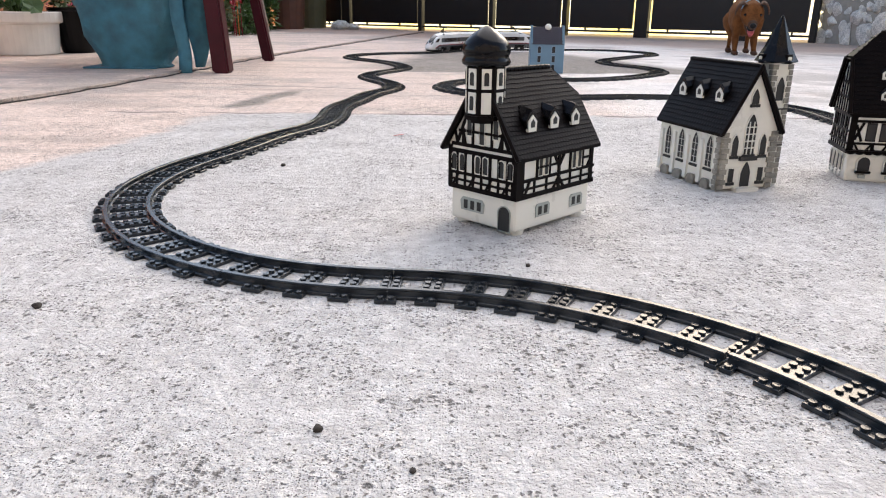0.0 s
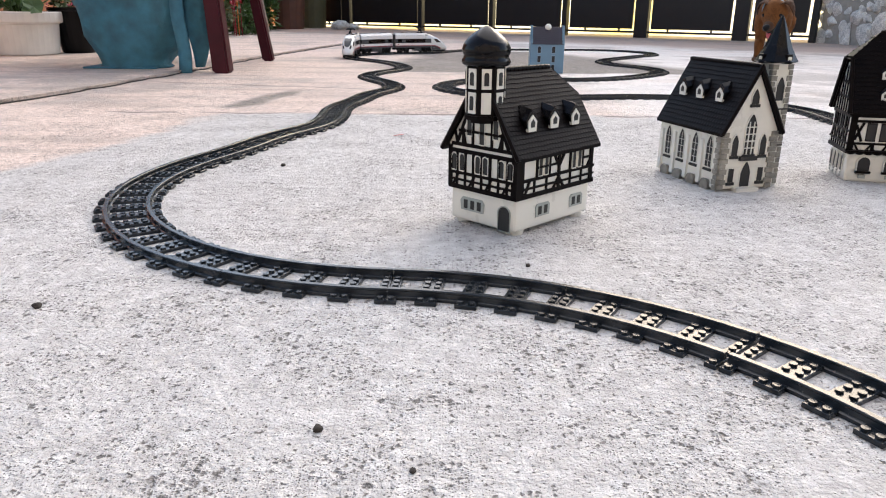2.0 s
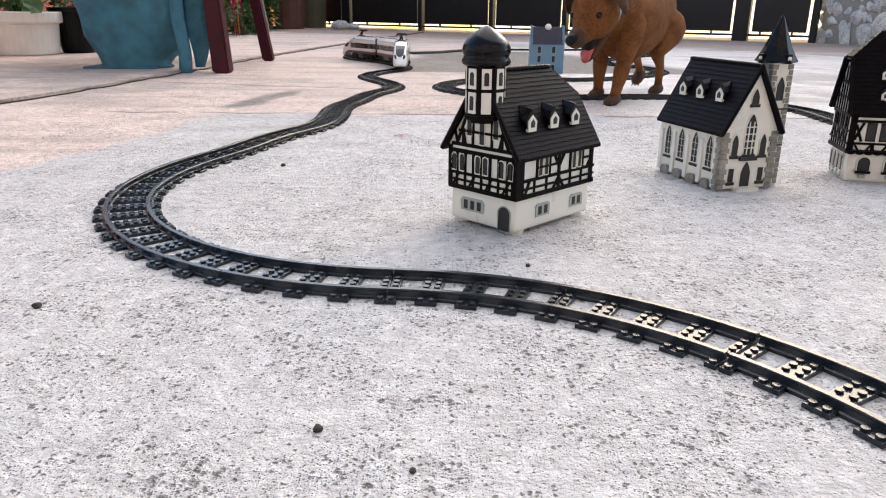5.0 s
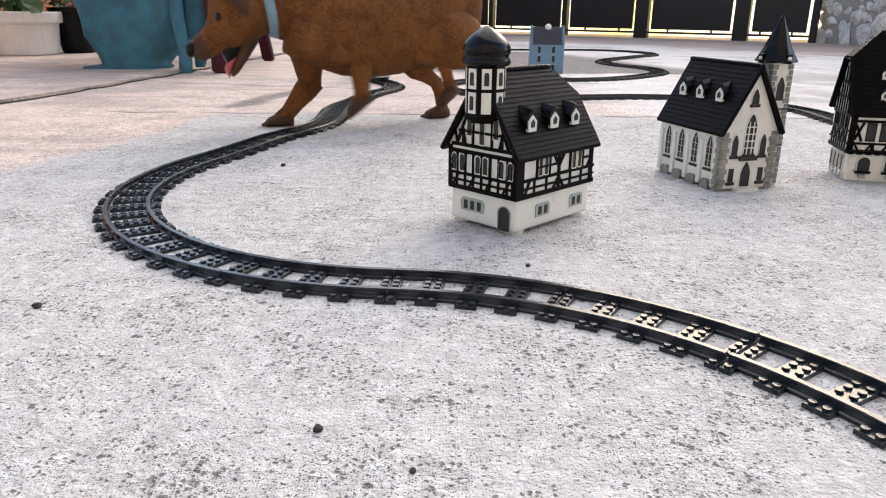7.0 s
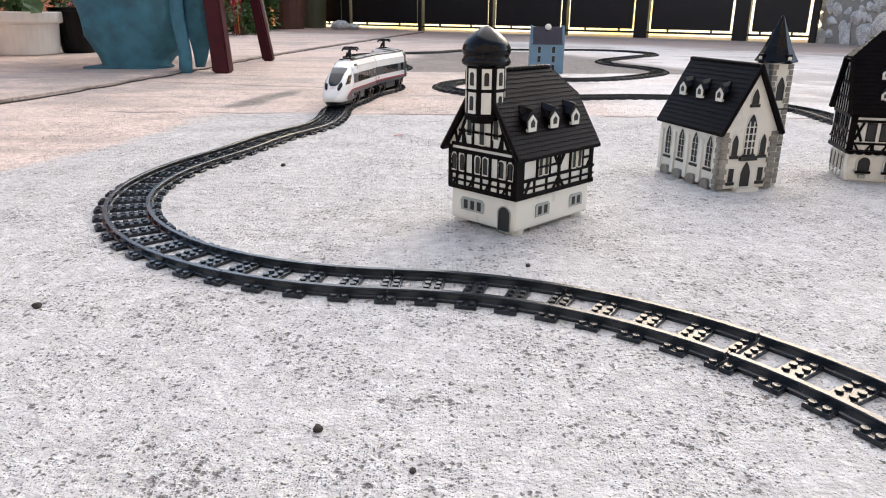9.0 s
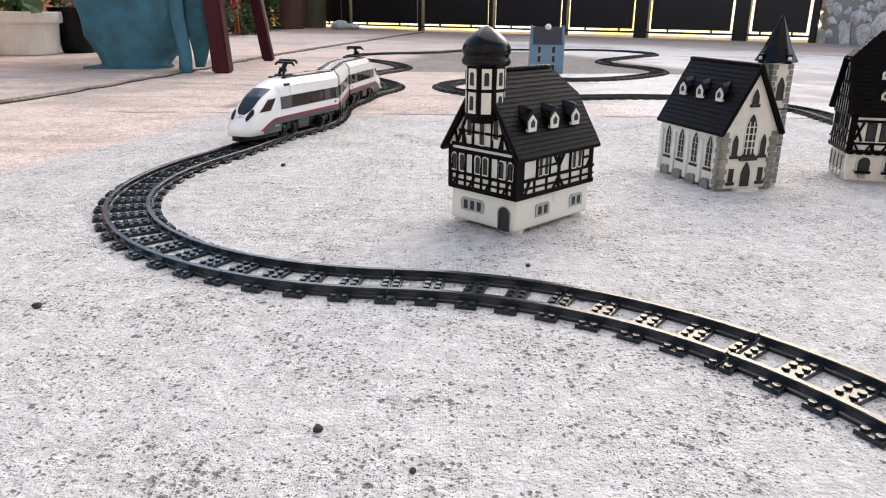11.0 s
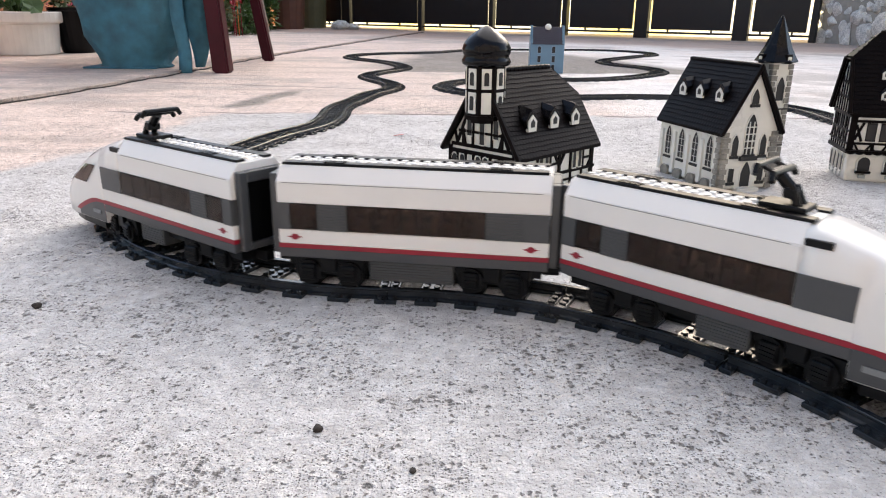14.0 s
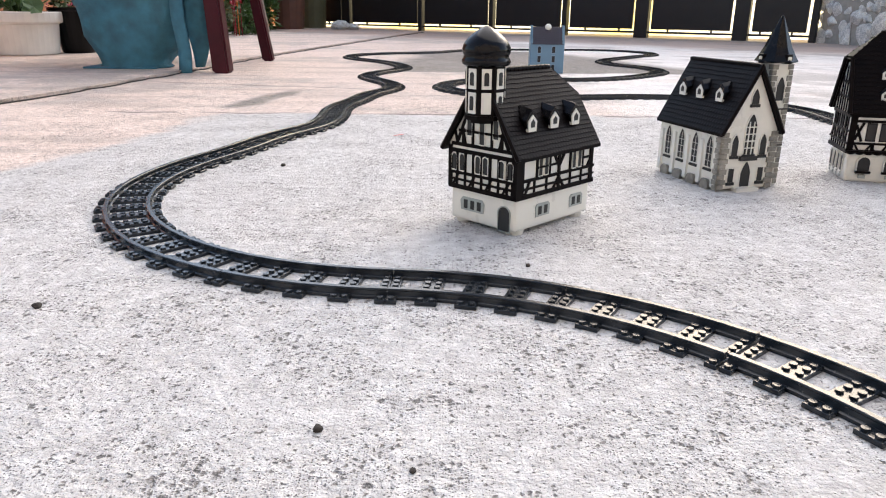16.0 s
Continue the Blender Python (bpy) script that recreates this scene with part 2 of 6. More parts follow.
        r = ramp(op("ADD", ch.outputs[0], cluster), 1 - share, 1.1, 0.0, size)
        return ramp(op("DIVIDE", v.outputs["Distance"], op("ADD", r, 0.002)), 0.3, 1.15, 1.0, 0.0)

    wide = op("MULTIPLY", pits(105, 0.42, 0.3, 0.0075), 1.0)
    small = op("MULTIPLY", pits(270, 0.6, 0.42, 0.0042), 0.9)
    dust = op("MULTIPLY", pits(680, 0.6, 0.45, 0.0012), 0.7)
    holes = op("MAXIMUM", wide, op("MAXIMUM", small, dust))
    holes = op("MULTIPLY", holes, ramp(y, 1.0, 3.0, 1.0, 0.3))
    c = blend(op("MULTIPLY", holes, 0.85), c, (0.07, 0.058, 0.05))
    c = blend(op("MULTIPLY", ramp(noise_at(110, 4, 0.7), 0.5, 0.75), 0.3), c, (0.33, 0.31, 0.29))
    c = blend(op("MULTIPLY", ramp(noise_at(160, 3, 0.6), 0.56, 0.72), 0.35), c, (0.74, 0.72, 0.71))
    rare = ramp(noise_at(48, 2), 0.755, 0.775)
    c = blend(op("MULTIPLY", rare, 0.7), c, (0.08, 0.075, 0.07))
    c = blend(op("MULTIPLY", ramp(noise_at(850, 2), 0.42, 0.7), 0.3), c, (0.3, 0.28, 0.265))
    # the joint between the two slabs, and a thin crack
    jl = op("ABSOLUTE", op("SUBTRACT", op("ADD", y, op("MULTIPLY", wob, 0.35)), 1.44))
    line = op("MULTIPLY", ramp(jl, 0.003, 0.011, 1.0, 0.0), ramp(mid, 0.36, 0.5))
    line = op("MULTIPLY", line, ramp(x, -0.75, -0.6))
    j2 = op("ABSOLUTE", op("SUBTRACT", op("ADD", y, op("ADD", op("MULTIPLY", x, 0.22), op("MULTIPLY", wob, 0.3))), 1.87))
    line2 = op("MULTIPLY", op("MULTIPLY", ramp(j2, 0.004, 0.014, 1.0, 0.0), ramp(x, -0.85, -0.8)), ramp(x, -0.12, -0.2, 0.0, 1.0))
    c = blend(op("MULTIPLY", op("MAXIMUM", line, op("MULTIPLY", line2, 0.6)), 0.75), c, (0.12, 0.1, 0.09))
    l.new(c, b.inputs["Base Color"])
    lumps = noise_at(190, 3, 0.6)
    h = op("ADD", op("MULTIPLY", grit, 0.6), op("ADD", op("ADD", op("MULTIPLY", fine, 0.5), op("MULTIPLY", lumps, 1.1)), op("MULTIPLY", holes, -0.9)))
    bp = n.new("ShaderNodeBump")
    bp.inputs["Strength"].default_value, bp.inputs["Distance"].default_value = 0.85, 0.004
    l.new(h, bp.inputs["Height"])
    l.new(bp.outputs[0], b.inputs["Normal"])
    return m


M_CONCRETE = concrete()
bm = bmesh.new()
box(bm, -60, 60, -40, 80, -0.5, 0)
tagged(part("ground", bm, M_CONCRETE), "pale pitted concrete yard with stains and joints", "ground", kind="structure")

# the raised slab along the garden side, with a ragged edge
random.seed(4)
edge_line = ((-1.12, 0.55), (-0.94, 1.53), (-0.877, 1.93), (-0.837, 2.33), (-0.75, 3.3), (-0.38, 5.77), (-0.2, 6.9))
pts = []
for (xa, ya), (xb, yb) in zip(edge_line, edge_line[1:]):
    k = max(4, int(math.hypot(xb - xa, yb - ya) / 0.05))
    for i in range(k):
        f = i / k
        pts.append((xa + (xb - xa) * f + random.uniform(-0.008, 0.008), ya + (yb - ya) * f))
pts.append(edge_line[-1])
bm = bmesh.new()
prism(bm, pts + [(-1.0, 8.6), (-7.0, 8.6), (-7.0, 0.55)], -0.1, 0.009)
bmesh.ops.bevel(bm, geom=[e for e in bm.edges if e.verts[0].co.z > 0 and e.verts[1].co.z > 0], offset=0.004, segments=2, affect="EDGES")
tagged(part("pavement", bm, M_CONCRETE), "raised pale concrete slab with a ragged edge", "pavement", kind="structure")


# thin dark strip along the foot of the slab's ragged edge
bm = bmesh.new()
prev = None
for x, y in pts:
    w = 0.006 + 0.012 * abs(noise.noise(Vector((x * 9, y * 9, 2))))
    cur = [bm.verts.new((x - 0.01, y, 0.0022)), bm.verts.new((x + w, y, 0.0022)), bm.verts.new((x + w, y, -0.01)), bm.verts.new((x - 0.01, y, -0.01))]
    if prev:
        for j in range(4):
            bm.faces.new((prev[j], prev[(j + 1) % 4], cur[(j + 1) % 4], cur[j]))
    prev = cur
bmesh.ops.recalc_face_normals(bm, faces=bm.faces)
tagged(part("trim_joint", bm, M_SOIL), "thin dark strip in the joint along the slab", "joint", kind="structure")


# ---- the gate at the far end ----
def gate():
    P0, P1 = Vector((-1.0, 7.9, 0.048)), Vector((2.55, 5.35, 0.046))
    d = (P1 - P0)
    length = d.xy.length
    a = math.atan2(d.y, d.x)
    ob = empty("metal_gate", Matrix.Translation((P0.x, P0.y, 0)) @ Matrix.Rotation(a, 4, "Z"), "black sheet metal gate, light showing through its gaps", "gate")
    drop = (P1.z - P0.z) / length
    stops = [length * f for f in (-0.008, 0.216, 0.402, 0.571, 0.727, 0.903, 1.016)]
    stops = [stops[0] - 0.95] + stops
    for i, s in enumerate(stops):
        wide = 0.055 if i in (1, 5, 6) else 0.022
        bm = bmesh.new()
        box(bm, s - wide, s + wide, -0.03, 0.03, -0.03, 1.75, 0.004)
        part("post", bm, M_GATE, ob)
        if i == len(stops) - 1:
            break
        e = stops[i + 1]
        wide2 = 0.055 if i + 1 in (1, 5, 6) else 0.022
        z0 = P0.z + drop * s
        bm = bmesh.new()
        box(bm, s + wide + 0.024, e - wide2 - 0.024, -0.012, 0.012, z0 + 0.02, 1.7, 0.003)
        p = part("panel", bm, M_GATE, ob, "black sheet panel")
        for k in (0.28, 0.72):
            x = s + (e - s) * k
            bm = bmesh.new()
            box(bm, x - 0.006, x + 0.006, -0.012, 0.012, z0 + 0.004, z0 + 0.04, 0.002)
            part("bracket", bm, M_GATE, p)
        bm = bmesh.new()
        box(bm, s + wide, e - wide2, -0.014, 0.014, z0 - 0.012, z0 + 0.004, 0.003)
        part("bottom_bar", bm, M_GATE, ob)
    bm = bmesh.new()
    box(bm, stops[0], stops[-1], -0.025, 0.025, 1.7, 1.76, 0.004)
    part("top_bar", bm, M_GATE, ob)


gate()
# glowing sheet added close behind the gate, standing in for sunlit distance
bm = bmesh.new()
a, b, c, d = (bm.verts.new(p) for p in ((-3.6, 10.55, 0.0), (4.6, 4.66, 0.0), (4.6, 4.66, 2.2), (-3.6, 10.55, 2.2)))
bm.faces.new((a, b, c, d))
tagged(part("backdrop", bm, M_GLOWSHEET), "glowing yellow sheet standing in for sunlit distance beyond the gate", "backdrop", kind="structure")


# plain unseen wall added behind the camera to keep sky light off the yard
bm = bmesh.new()
box(bm, -7, 7, -3.2, -2.9, 0, 4.5)
tagged(part("wall_sky_blocker", bm, M_RENDER), "plain pale rendered wall added behind the camera to block the sky", "wall", kind="structure")


# ---- rubble stone wall ----
def stone_wall():
    ob = empty("wall_stone", Matrix.Translation((2.66, 5.32, 0)) @ Matrix.Rotation(radians(-78), 4, "Z"), "white and grey rubble stone wall beside the gate", "wall", kind="structure")
    bm = bmesh.new()
    box(bm, 0, 3.2, 0.0, 0.3, -0.05, 1.5)
    part("mortar", bm, M_MORTAR, ob, "pale rough mortar")
    rng = random.Random(8)
    z = 0.0
    shapes = []
    for k in range(10):
        bm = bmesh.new()
        bmesh.ops.create_icosphere(bm, subdivisions=2, radius=0.5)
        for _ in range(12):
            d = Vector((rng.uniform(-1, 1), rng.uniform(-1, 1), rng.uniform(-1, 1))).normalized()
            lim = rng.uniform(0.24, 0.36)
            for v in bm.verts:
                over = v.co.dot(d) - lim
                if over > 0:
                    v.co -= d * over
        for v in bm.verts:
            v.co *= 1 + 0.12 * noise.noise(v.co * 5 + Vector((k * 7.3, 0, 0)))
        me = bpy.data.meshes.new("stone")
        bm.to_mesh(me)
        bm.free()
        me.materials.append(M_RUBBLE)
        shapes.append(me)
    for row in range(9):
        h = rng.uniform(0.07, 0.12)
        x = -0.06
        while x < 1.9:
            w = rng.choice((0.07, 0.1, 0.13, 0.17, 0.22))
            st = new("stone", rng.choice(shapes))
            st.parent = ob
            st.location = (x + w / 2, rng.uniform(0.0, 0.025), z + h / 2 + rng.uniform(-0.025, 0.025))
            st.rotation_euler = (rng.uniform(-0.4, 0.4), rng.uniform(0, 6.28), rng.uniform(-0.4, 0.4))
            g = max(w, h) * rng.uniform(1.0, 1.35)
            st.scale = (g, 0.085, g * rng.uniform(0.7, 1.0))
            x += w * 0.92
        z += h
    return ob


stone_wall()

# ---- garden side ----
bm = bmesh.new()
box(bm, -2.35, -2.15, 2.0, 9.6, 0, 1.3)
tagged(part("wall_garden", bm, M_TERRA), "weathered orange rendered garden wall", "wall", kind="structure")


def leafy(bm, centre, spread, count, size, rng, up=0.5):
    """Many small folded leaves round a centre."""
    for _ in range(count):
        v = Vector((rng.gauss(0, 1), rng.gauss(0, 1), rng.gauss(0, 1))).normalized() * (rng.random() ** 0.45)
        c = Vector(centre) + Vector((v.x * spread[0], v.y * spread[1], v.z * spread[2]))
        d = (v + Vector((rng.uniform(-0.6, 0.6), rng.uniform(-0.6, 0.6), rng.uniform(-0.2, up)))).normalized()
        s = size * rng.uniform(0.6, 1.3)
        side = d.cross(Vector((rng.uniform(-1, 1), rng.uniform(-1, 1), 1))).normalized() * s * 0.36
        nrm = d.cross(side).normalized() * s * 0.12
        p = [bm.verts.new(c), bm.verts.new(c + d * s * 0.5 + side + nrm), bm.verts.new(c + d * s), bm.verts.new(c + d * s * 0.5 - side + nrm), bm.verts.new(c + d * s * 0.55)]
        bm.faces.new((p[0], p[1], p[4]))
        bm.faces.new((p[1], p[2], p[4]))
        bm.faces.new((p[2], p[3], p[4]))
        bm.faces.new((p[3], p[0], p[4]))


def round_leaf(bm, c, n, r, rng):
    n = Vector(n).normalized()
    t = n.orthogonal().normalized()
    s = n.cross(t)
    mid = bm.verts.new(Vector(c) - n * r * 0.25)
    k = 12
    rim = []
    for i in range(k):
        a = 2 * math.pi * i / k
        q = r * (1 + 0.08 * math.sin(5 * a)) * (0.55 if i == 0 else 1)
        rim.append(bm.verts.new(Vector(c) + t * q * math.cos(a) + s * q * math.sin(a) + n * rng.uniform(-0.06, 0.06) * r))
    for i in range(k):
        bm.faces.new((mid, rim[i], rim[(i + 1) % k]))


def pot_plant():
    x, y = -1.735, 3.06
    ob = empty("flower_pot", Matrix.Translation((x, y, 0.009)), "large white plastic flower pot with stained rim and geranium", "flower pot")
    R = 0.148
    bm = bmesh.new()
    tube(bm, [((0, 0, z), r) for r, z in ((R * 0.86, 0), (R * 0.9, 0.004), (R * 0.97, 0.118), (R * 1.0, 0.122), (R * 1.06, 0.124), (R * 1.09, 0.13), (R * 1.1, 0.163), (R * 1.08, 0.168), (R * 1.0, 0.168), (R * 0.97, 0.15))], 40)
    part("pot", bm, M_POT, ob, smooth=False)
    bm = bmesh.new()
    tube(bm, (((0, 0, 0.14), R * 0.96), ((0, 0, 0.152), R * 0.96)), 24)
    part("soil", bm, M_SOIL, ob)
    rng = random.Random(3)
    bm = bmesh.new()
    for _ in range(60):
        a = rng.uniform(0, 2 * math.pi)
        q = rng.uniform(0.0, 0.19)
        round_leaf(bm, (q * math.cos(a), q * math.sin(a), rng.uniform(0.165, 0.3) - max(0, q - 0.14) * 0.9), (math.cos(a) * 0.8, math.sin(a) * 0.8 - 0.5, 0.7), rng.uniform(0.022, 0.036), rng)
    part("leaves", bm, M_LEAF, ob, "round green geranium leaves")
    bm = bmesh.new()
    for _ in range(26):
        a = rng.uniform(0, 2 * math.pi)
        rod(bm, (0, 0, 0.15), (0.12 * math.cos(a), 0.12 * math.sin(a), rng.uniform(0.2, 0.28)), 0.0025, n=5)
    part("stem", bm, M_LEAF, ob)
    return ob


pot_plant()


def black_planter():
    ob = empty("planter", Matrix.Translation((-1.575, 3.2, 0.009)), "tapered black plastic planter with pink flowers", "planter")
    bm = bmesh.new()
    tube(bm, [((0, 0, z), r) for r, z in ((0.062, 0), (0.066, 0.004), (0.098, 0.17), (0.104, 0.172), (0.104, 0.185), (0.096, 0.185), (0.092, 0.17))], 28)
    part("pot", bm, M_BLACK, ob)
    rng = random.Random(5)
    bm = bmesh.new()
    leafy(bm, (0, 0, 0.23), (0.11, 0.11, 0.06), 260, 0.03, rng)
    part("leaves", bm, M_LEAF, ob)
    bm = bmesh.new()
    for _ in range(14):
        c = (rng.uniform(-0.09, 0.09), rng.uniform(-0.11, 0.02), rng.uniform(0.19, 0.26))
        leafy(bm, c, (0.008, 0.008, 0.006), 9, 0.014, rng)
    part("flower", bm, M_PINK, ob, "pink flowers")
    return ob


black_planter()


def weeds(x, y, seed, h=0.08, count=120, z=0.009):
    ob = empty("weed", Matrix.Translation((x, y, z)), "small green weed growing at the foot of the wall", "plant", "weeds along the wall")
    rng = random.Random(seed)
    bm = bmesh.new()
    for _ in range(7):
        rod(bm, (rng.uniform(-0.01, 0.01), rng.uniform(-0.01, 0.01), 0), (rng.uniform(-0.035, 0.035), rng.uniform(-0.03, 0.03), h * rng.uniform(0.6, 1.1)), 0.0016, 0.0008, n=4)
    part("stem", bm, M_LEAF, ob)
    bm = bmesh.new()
    leafy(bm, (0, 0, h * 0.55), (0.035, 0.03, h * 0.5), count, 0.017, rng)
    part("leaves", bm, M_LEAF, ob)


weeds(-1.66, 3.12, 11, 0.1)
weeds(-1.60, 3.2, 12, 0.07)
weeds(-1.86, 2.89, 13, 0.07)


def bush(x, y, seed, spread, count, size, m, label, z=0.0):
    ob = empty("bush", Matrix.Translation((x, y, z)), label, "bush", "garden bed")
    rng = random.Random(seed)
    bm = bmesh.new()
    for _ in range(9):
        a = rng.uniform(0, 6.28)
        rod(bm, (0, 0, 0), (spread[0] * 0.7 * math.cos(a), spread[1] * 0.7 * math.sin(a), spread[2] * rng.uniform(0.9, 1.6)), 0.006, 0.003, n=5)
    part("stem", bm, M_BARK, ob)
    bm = bmesh.new()
    for _ in range(9):
        leafy(bm, (rng.uniform(-0.6, 0.6) * spread[0], rng.uniform(-0.6, 0.6) * spread[1], spread[2] * rng.uniform(0.2, 1.5)), [q * 0.5 for q in spread], count // 9, size, rng)
    part("leaves", bm, m, ob)
    return ob


bush(-1.66, 5.15, 21, (0.2, 0.22, 0.12), 1500, 0.035, M_GREYLEAF, "low grey-green bush in the garden bed", 0.009)
bush(-1.5, 5.6, 22, (0.15, 0.2, 0.11), 1100, 0.03, M_LEAF, "low green bush in the garden bed", 0.009)
bush(-1.85, 5.6, 23, (0.22, 0.25, 0.28), 1500, 0.05, M_LEAF, "leafy green bush in the garden bed", 0.009)
bush(-1.72, 6.3, 24, (0.2, 0.25, 0.3), 1300, 0.05, M_LEAF, "leafy green bush in the garden bed", 0.009)
bush(-1.95, 4.7, 25, (0.16, 0.25, 0.2), 900, 0.04, M_LEAF, "leafy green bush in the garden bed", 0.009)
rng = random.Random(31)
bush(-1.78, 6.9, 26, (0.28, 0.25, 0.36), 1800, 0.05, M_LEAF, "leafy green bush in the garden bed", 0.009)
bush(-2.0, 5.2, 27, (0.2, 0.35, 0.36), 2000, 0.05, M_LEAF, "leafy green bush in the garden bed", 0.009)
bush(-2.0, 6.2, 28, (0.2, 0.4, 0.36), 1800, 0.05, M_LEAF, "leafy green bush in the garden bed", 0.009)
fl = empty("flowers", Matrix.Translation((-1.62, 5.3, 0.009)), "orange and red flowers over the garden bed", "flowers")
for nm_m, cnt in ((M_ORANGE, 9), (M_REDFLOWER, 6)):
    for _ in range(cnt):
        c = (rng.uniform(-0.1, 0.22), rng.uniform(-0.12, 0.1), rng.uniform(0.15, 0.3))
        bm = bmesh.new()
        leafy(bm, c, (0.016, 0.016, 0.02), 14, 0.024, rng)
        rod(bm, (c[0], c[1], 0), c, 0.002, n=4)
        part("flower", bm, nm_m, fl)


def barrel(name, x, y, r, h, m, label, cat):
    ob = empty(name, Matrix.Translation((x, y, 0.009)), label, cat)
    n = 14
    for i in range(n):
        bm = bmesh.new()
        a0, a1 = 2 * math.pi * (i + 0.04) / n, 2 * math.pi * (i + 0.96) / n
        q = [(0.0, 0.9), (h * 0.5, 1.0), (h * 0.95, 0.97)]
        for (z0, s0), (z1, s1) in zip(q, q[1:]):
            bm.faces.new([bm.verts.new((r * s * math.cos(a), r * s * math.sin(a), z)) for a, s, z in ((a0, s0, z0), (a1, s0, z0), (a1, s1, z1), (a0, s1, z1))])
        part("stave", bm, m, ob)
    bm = bmesh.new()
    tube(bm, (((0, 0, 0), r * 0.88), ((0, 0, h * 0.5), r * 0.98), ((0, 0, h * 0.97), r * 0.95)), 28)
    part("shell", bm, m, ob)
    bm = bmesh.new()
    tube(bm, (((0, 0, h * 0.95), r * 0.99), ((0, 0, h * 0.955), r * 1.05), ((0, 0, h), r * 1.05), ((0, 0, h + 0.004), r * 0.9)), 28)
    part("rim", bm, m, ob)


barrel("barrel", -1.52, 7.35, 0.155, 0.5, M_RUST, "reddish brown garden barrel on the slab", "barrel")
barrel("bin", -1.38, 7.9, 0.14, 0.55, M_OLIVE, "olive green garden bin on the slab", "bin")
ob = empty("stick", Matrix.Translation((-1.5, 6.35, 0.009)), "pale wooden stick leaning in the garden bed", "stick")
bm = bmesh.new()
rod(bm, (0, 0, 0), (-0.07, 0.05, 0.4), 0.014, 0.01, 8)
part("shaft", bm, M_PALEWOOD, ob)
for k, (x, y, w) in enumerate(((-1.02, 7.3, 0.09), (-0.9, 7.35, 0.06))):
    bm = bmesh.new()
    bmesh.ops.create_icosphere(bm, subdivisions=3, radius=1)
    for v in bm.verts:
        v.co *= 1 + 0.2 * noise.noise(v.co * 2 + Vector((k * 5, 0, 0)))
    st = part("stone", bm, M_RUBBLE, smooth=True)
    st.scale, st.location = (w, w * 0.8, w * 0.55), (x, y, 0.009 + w * 0.4)
    tagged(st, "rounded brown-grey stone beside the gate post", "stone")


# ---- red-brown bench legs and the teal bag ----
def bench():
    ob = empty("garden_bench", Matrix.Translation((-0.71, 2.36, 0)), "dark red-brown painted wooden bench on splayed legs", "bench")
    for (xb, yb), (xt, yt), w, dpt in (((0.0, 0.0), (-0.03, 0.02), 0.028, 0.03), ((0.012, 0.575), (-0.06, 0.595), 0.0215, 0.024), ((-0.62, 0.62), (-0.59, 0.6), 0.026, 0.026)):
        bm = bmesh.new()
        lo = [(-w, -dpt), (w, -dpt), (w, dpt), (-w, dpt)]
        a = [bm.verts.new((xb + u * 0.96, yb + v, 0)) for u, v in lo]
        b = [bm.verts.new((xt + u * 0.86, yt + v * 0.9, 0.42)) for u, v in lo]
        bm.faces.new(a[::-1])
        bm.faces.new(b)
        for i in range(4):
            bm.faces.new((a[i], a[(i + 1) % 4], b[(i + 1) % 4], b[i]))
        bmesh.ops.bevel(bm, geom=list(bm.edges), offset=0.006, segments=2, affect="EDGES")
        part("leg", bm, M_MAROON, ob)
    bm = bmesh.new()
    box(bm, -0.66, 0.06, -0.05, 0.66, 0.42, 0.45, 0.006)
    part("seat", bm, M_MAROON, ob)


bench()


